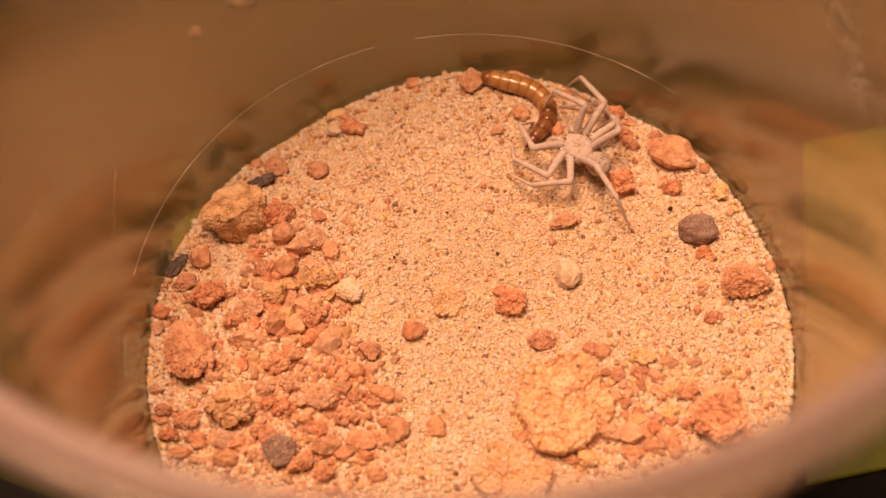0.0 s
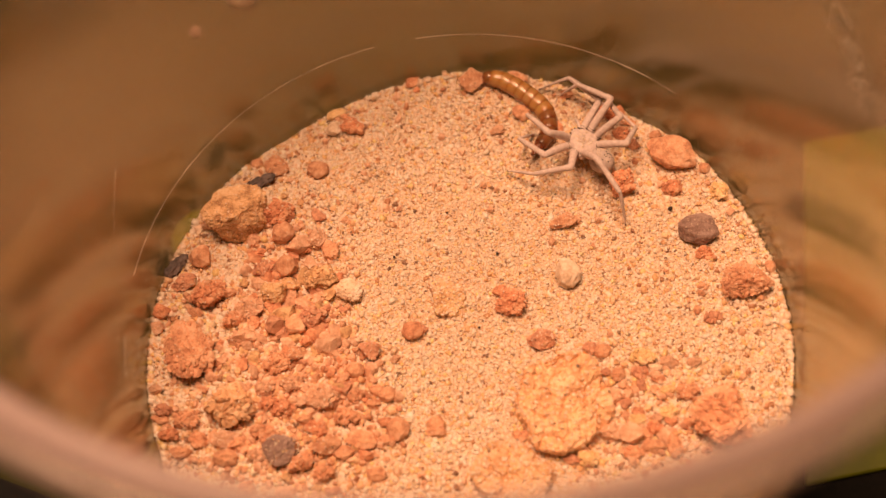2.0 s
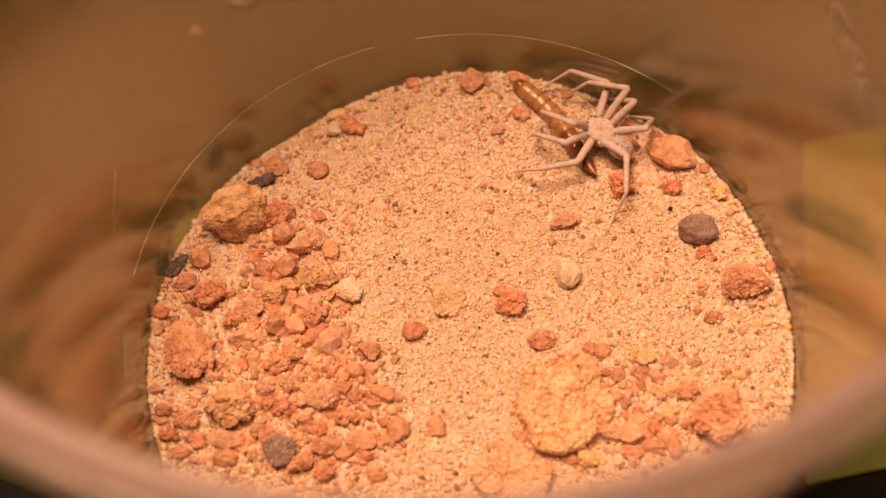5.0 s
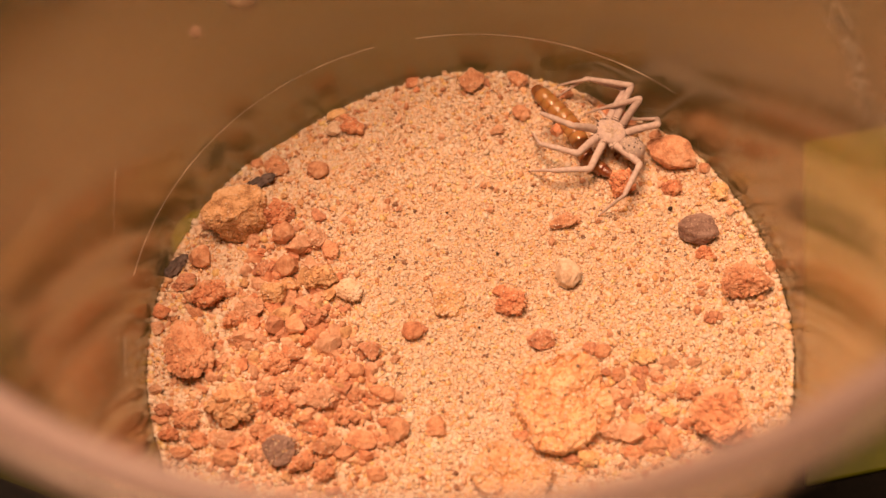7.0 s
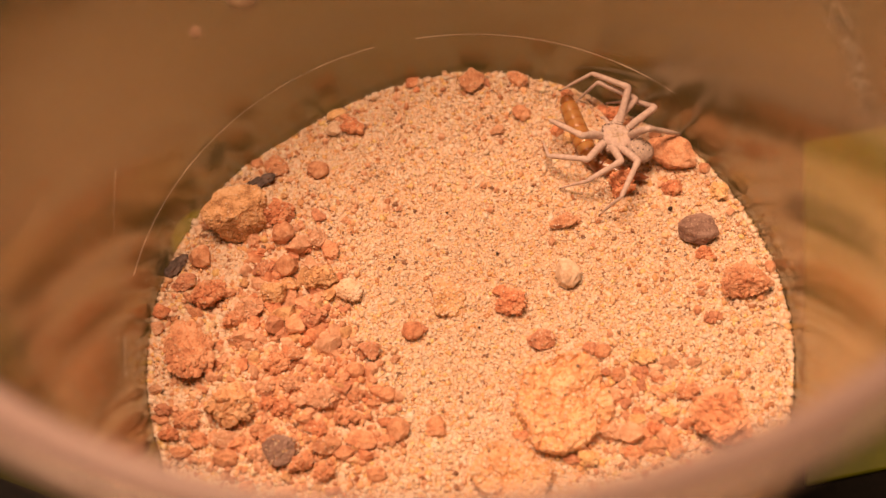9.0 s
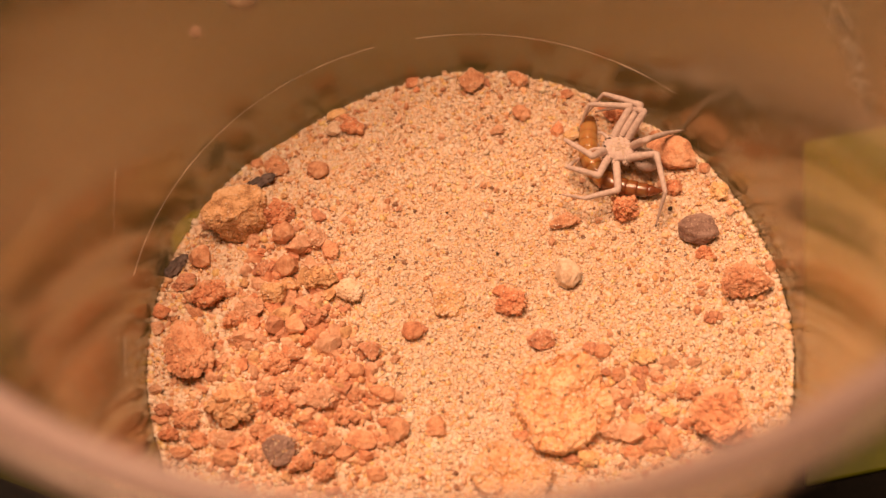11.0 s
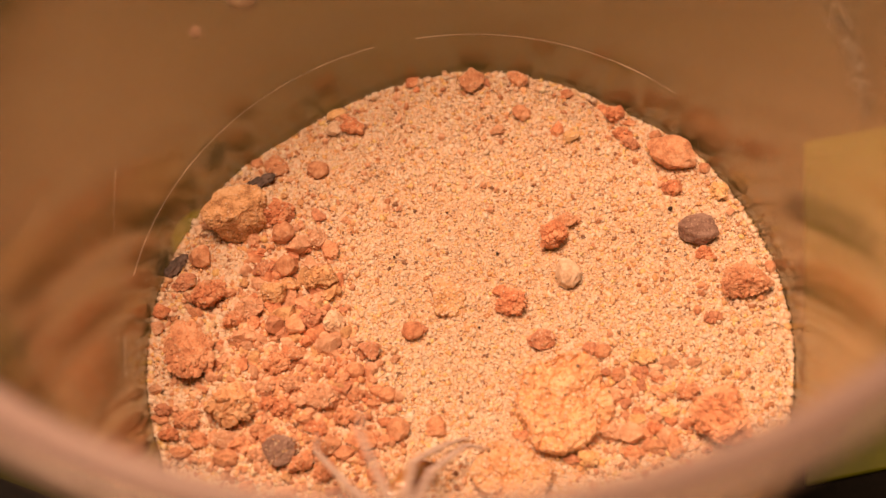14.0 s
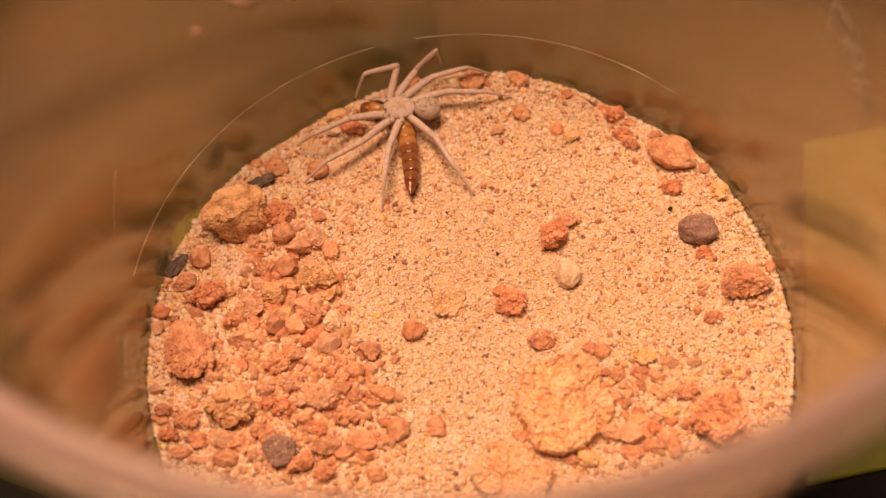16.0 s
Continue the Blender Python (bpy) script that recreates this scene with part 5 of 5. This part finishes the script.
swing("R2", 0, -81, 34, -77, 35, -81, 33, -78, 33, -77, 33, -96, 50, -91, 49, -98, 51, -74, 33, -74, 33, -61, 34, -61, 35, -61, 35, -69, 36, -109, 39, -103, 64, -99, 27, -70, 78, -106, 18, -88, 50, -94, 42, -46, 31, -122, 11)
swing("R2", 1, -9, -6, 7, -16, 7, -15, 12, -15, 14, -14, 12, -24, 31, -17, 24, -19, 29, -6, 29, -6, 19, -6, 19, -6, 19, -6, 5, -9, -7, -14, -9, -34, -25, -6, -125, -40, 26, 39, -25, -38, -24, -32, 25, 83, 172, 58)
swing("R2", 2, 1, -62, 26, -59, 28, -57, 25, -58, 25, -58, 58, -47, 46, -64, 47, -62, 30, -33, 30, -33, 53, -38, 51, -41, 53, -42, 44, -37, 15, -71, -20, -58, -7, -19, -137, -41, -67, -56, -18, -45, -12, -45, -79, -57, -109, -76)
swing("R3", 0, -94, 6, -110, 42, -111, 42, -112, 47, -111, 47, -112, 45, -109, 48, -116, 49, -99, 55, -98, 55, -125, 34, -104, 34, -104, 35, -117, 35, -108, 60, -140, 88, -149, 52, -217, 71, -103, 58, -124, -5, -122, -3, -143, 70, -146, 19)
swing("R3", 1, -8, -17, -23, -33, -27, -33, -26, -34, -24, -34, -24, -38, -17, -47, -24, -46, 33, -36, 33, -36, -18, -17, -13, -36, -12, -37, -23, -40, -19, -36, -48, -45, -33, -34, -147, -30, -75, -34, -141, 16, -137, 20, -81, -11, -161, 3)
swing("R3", 2, 42, -16, 5, -45, 3, -47, 1, -47, 1, -47, 24, -43, 11, -34, 6, -38, 14, -50, 14, -50, 18, -28, 29, -13, 29, -14, 18, -28, -12, -47, -17, -43, -43, -58, -169, -41, -76, -63, -95, -59, -72, -69, -121, -53, -150, -45)
swing("R4", 0, -129, 49, -134, 46, -155, 34, -153, 35, -153, 36, -145, 31, -147, 36, -156, 35, -143, 35, -143, 35, -133, 29, -134, 29, -134, 30, -184, 59, -207, 63, -187, 65, -196, 55, -201, 45, -183, 51, -156, 9, -156, 19, -163, 47, -163, 8)
swing("R4", 1, -45, -36, -38, -33, -55, -27, -56, -31, -57, -30, -64, -36, -64, -35, -67, -35, -54, -46, -54, -46, -49, -40, -48, -44, -47, -44, -120, -38, -108, -33, -114, -35, -133, -41, -151, -28, -158, -32, -161, 19, -160, 28, -114, -33, -175, -5)
swing("R4", 2, 39, -52, -11, -37, -14, -23, -12, -18, -9, -19, 4, -33, 7, -38, 4, -39, 26, -26, 27, -26, 25, -25, 25, -24, 25, -25, -85, -54, -113, -37, -100, -42, -144, -45, -153, -49, -173, -39, -124, -77, -103, -82, -121, -47, -163, -34)
spine(0, 21.4, 0.7, -1.8, 21.4, 3.0, -1.8, 22.0, 2.2, -1.8, 21.8, 2.7, -1.7, 21.9, 3.7, -1.8, 17.8, 6.4, -1.4, 17.4, 7.0, -1.4, 17.9, 5.1, -1.4, 15.1, 1.4, -2.4, 15.1, 1.4, -2.4, 13.5, -0.6, -2.3, 13.2, -0.6, -2.3, 12.9, -0.6, -2.3, 12.6, -2.9, -2.4, 7.3, -6.6, -2.9, 7.6, -7.1, -3.0, 8.4, -5.3, -2.4, 9.4, -4.4, -2.1, 8.8, -0.7, -2.0, -7.0, 11.0, -2.1, -7.6, 11.2, -2.2, 10.0, 2.0, -2.0, 6.7, -1.4, -2.6)
spine(1, 18.1, -1.2, -1.8, 17.6, 1.2, -1.8, 18.0, 1.0, -1.8, 17.8, 1.3, -1.9, 18.1, 1.8, -1.8, 14.3, 4.1, -1.8, 13.9, 5.0, -1.8, 13.9, 3.8, -1.8, 10.9, 1.8, -2.6, 11.2, 1.8, -2.5, 9.7, 1.0, -2.5, 9.1, 1.1, -2.6, 8.4, 1.2, -2.7, 8.8, -0.2, -2.8, 5.8, -1.9, -2.9, 6.4, -2.0, -2.9, 6.1, -1.3, -2.8, 5.8, -2.0, -2.3, 5.2, 1.0, -2.2, -5.8, 7.2, -2.1, -5.6, 7.6, -2.1, 5.9, 0.7, -1.8, 2.3, -1.0, -2.4)
spine(2, 14.8, -3.3, -2.3, 13.6, -0.3, -2.3, 14.0, -0.4, -2.2, 13.9, -0.2, -2.3, 14.1, 0.5, -2.2, 10.3, 2.7, -2.1, 10.1, 3.6, -2.2, 9.9, 2.8, -2.3, 6.7, 2.4, -2.8, 7.3, 2.2, -2.8, 5.8, 2.4, -2.9, 5.1, 2.7, -2.9, 4.2, 3.4, -2.8, 5.0, 2.4, -2.9, 3.7, 2.4, -2.6, 3.8, 2.7, -2.6, 3.9, 2.6, -2.8, 2.9, 1.2, -2.3, 2.2, 3.7, -2.1, -4.1, 3.6, -2.3, -3.2, 4.3, -2.4, 1.9, 2.0, -2.2, -0.7, 2.0, -2.4)
spine(3, 11.0, -3.2, -2.6, 9.5, -0.5, -2.4, 9.9, -0.5, -2.4, 9.8, -0.2, -2.4, 9.9, 0.1, -2.5, 6.3, 2.6, -2.2, 6.2, 3.2, -2.2, 5.8, 2.9, -2.2, 2.8, 4.2, -2.7, 3.6, 3.5, -2.8, 2.1, 4.3, -2.8, 1.2, 4.8, -2.8, -0.1, 5.2, -2.7, 1.0, 4.6, -2.7, -0.2, 5.1, -2.6, -0.6, 5.4, -2.6, 1.5, 6.5, -2.8, 1.2, 5.1, -2.5, -0.1, 6.9, -2.1, -1.3, 0.8, -2.2, -0.2, 1.4, -2.2, -1.1, 5.1, -2.2, -2.0, 6.2, -2.3)
spine(4, 8.2, -0.6, -2.4, 6.3, 2.0, -2.5, 6.5, 1.8, -2.5, 6.4, 2.1, -2.5, 6.3, 2.1, -2.5, 2.6, 4.7, -2.3, 2.3, 4.3, -2.4, 1.6, 3.5, -2.5, -0.9, 6.4, -2.7, 0.0, 5.3, -2.7, -1.8, 5.6, -2.6, -3.0, 5.5, -2.5, -4.2, 3.2, -2.7, -3.4, 4.1, -2.7, -5.0, 4.9, -2.4, -6.0, 5.7, -2.4, -0.4, 10.6, -2.8, 0.7, 9.4, -2.5, -1.0, 10.8, -2.1, 2.2, -0.9, -2.1, 3.6, -0.0, -2.2, -3.9, 8.6, -2.2, -2.9, 10.7, -2.1)
spine(5, 7.2, 3.1, -2.6, 5.2, 6.0, -2.5, 5.8, 5.7, -2.5, 5.2, 6.0, -2.5, 4.6, 6.0, -2.6, -0.1, 8.0, -2.6, -1.4, 5.7, -2.6, -2.5, 3.7, -2.3, -4.8, 8.1, -2.8, -3.8, 5.1, -2.5, -5.5, 4.2, -2.6, -5.7, 2.6, -2.8, -7.9, 0.2, -2.7, -7.7, 2.4, -2.6, -9.7, 3.4, -2.4, -11.3, 5.8, -2.5, -0.8, 15.1, -2.7, 1.1, 13.7, -2.3, -0.9, 14.8, -2.1, 5.9, -2.2, -2.2, 7.5, -1.0, -2.3, -6.3, 12.2, -2.6, -3.1, 15.2, -2.2)


def dense_times():
    keys = sorted(set([round(r[0], 2) for r in FIRST_STANDS + LATER_STANDS]))
    out = []
    for a, b in zip(keys, keys[1:]):
        n = max(1, math.ceil((b - a) / 0.26))
        out += [a + (b - a) * k / n for k in range(n)]
    out.append(keys[-1])
    return out


def running(t):
    return 1.0 if 12.85 < t < 13.15 or 13.55 < t < 14.45 or 15.1 < t < 15.65 else 0.0


def motions():
    times = dense_times()
    walk(spider, [(t, stand(t)) for t in times])
    for number, leg in enumerate(LEG_NAMES):
        hip = hip_place(leg)
        rows = ([], [], [])
        for t in times:
            at = hip.copy()
            beat = running(t) * min(1, min(abs(t - m) for m in MOMENTS) / 0.1) * math.sin(t * 41 + number * 2.4)
            for bone in range(3):
                turn, rise = ease(MOMENTS, SWING[leg, bone], t)
                turn, rise = radians(turn + 13 * beat), radians(rise + (6 * beat if bone == 0 else 0))
                way = Vector((math.cos(turn) * math.cos(rise), math.sin(turn) * math.cos(rise), math.sin(rise)))
                rows[bone].append((t, Matrix.Translation(at) @ along(way)))
                at = at + way * LEG_SIZES[leg[1]][bone]
        for bone in range(3):
            walk(leg_bones[leg][bone], rows[bone])
    home, rows = [], [[] for r in larva_rings]
    for t in times:
        line = larva_line(t, stand(t))
        mid = RING_COUNT // 2
        base = Matrix.Translation(Vector(line[mid] + line[mid + 1]) / 2) @ along(line[mid + 1] - line[mid])
        home.append((t, base))
        back = base.inverted()
        for k in range(RING_COUNT):
            rows[k].append((t, back @ (Matrix.Translation(Vector(line[k] + line[k + 1]) / 2) @ along(line[k + 1] - line[k]))))
    walk(larva, home)
    for ob, r in zip(larva_rings, rows):
        walk(ob, r)
    z = ROLLING.matrix_world.translation.z
    walk(ROLLING, [(0, pose(0.0272, 0.0247, z, 0, 0, 10)), (9.2, pose(0.0272, 0.0247, z, 0, 0, 10)), (11.2, pose(0.0271, 0.0199, z, 40, 0, 20)), (12.1, pose(0.0271, 0.0199, z, 40, 0, 20)),
                   (12.4, pose(0.0206, 0.0198, z, 40, -60, 30)), (12.85, pose(0.0206, 0.0198, z, 40, -60, 30)), (13.0, pose(0.0149, 0.0160, z, 60, -130, 30)), (16, pose(0.0149, 0.0160, z, 60, -130, 30))])
    z = PALE.matrix_world.translation.z
    walk(PALE, [(0, pose(-0.0184, 0.0081, z, 0, 0, 20)), (13.55, pose(-0.0184, 0.0081, z, 0, 0, 20)), (13.75, pose(-0.0208, 0.0024, z, 50, 30, 60)), (16, pose(-0.0208, 0.0024, z, 50, 30, 60))])


motions()
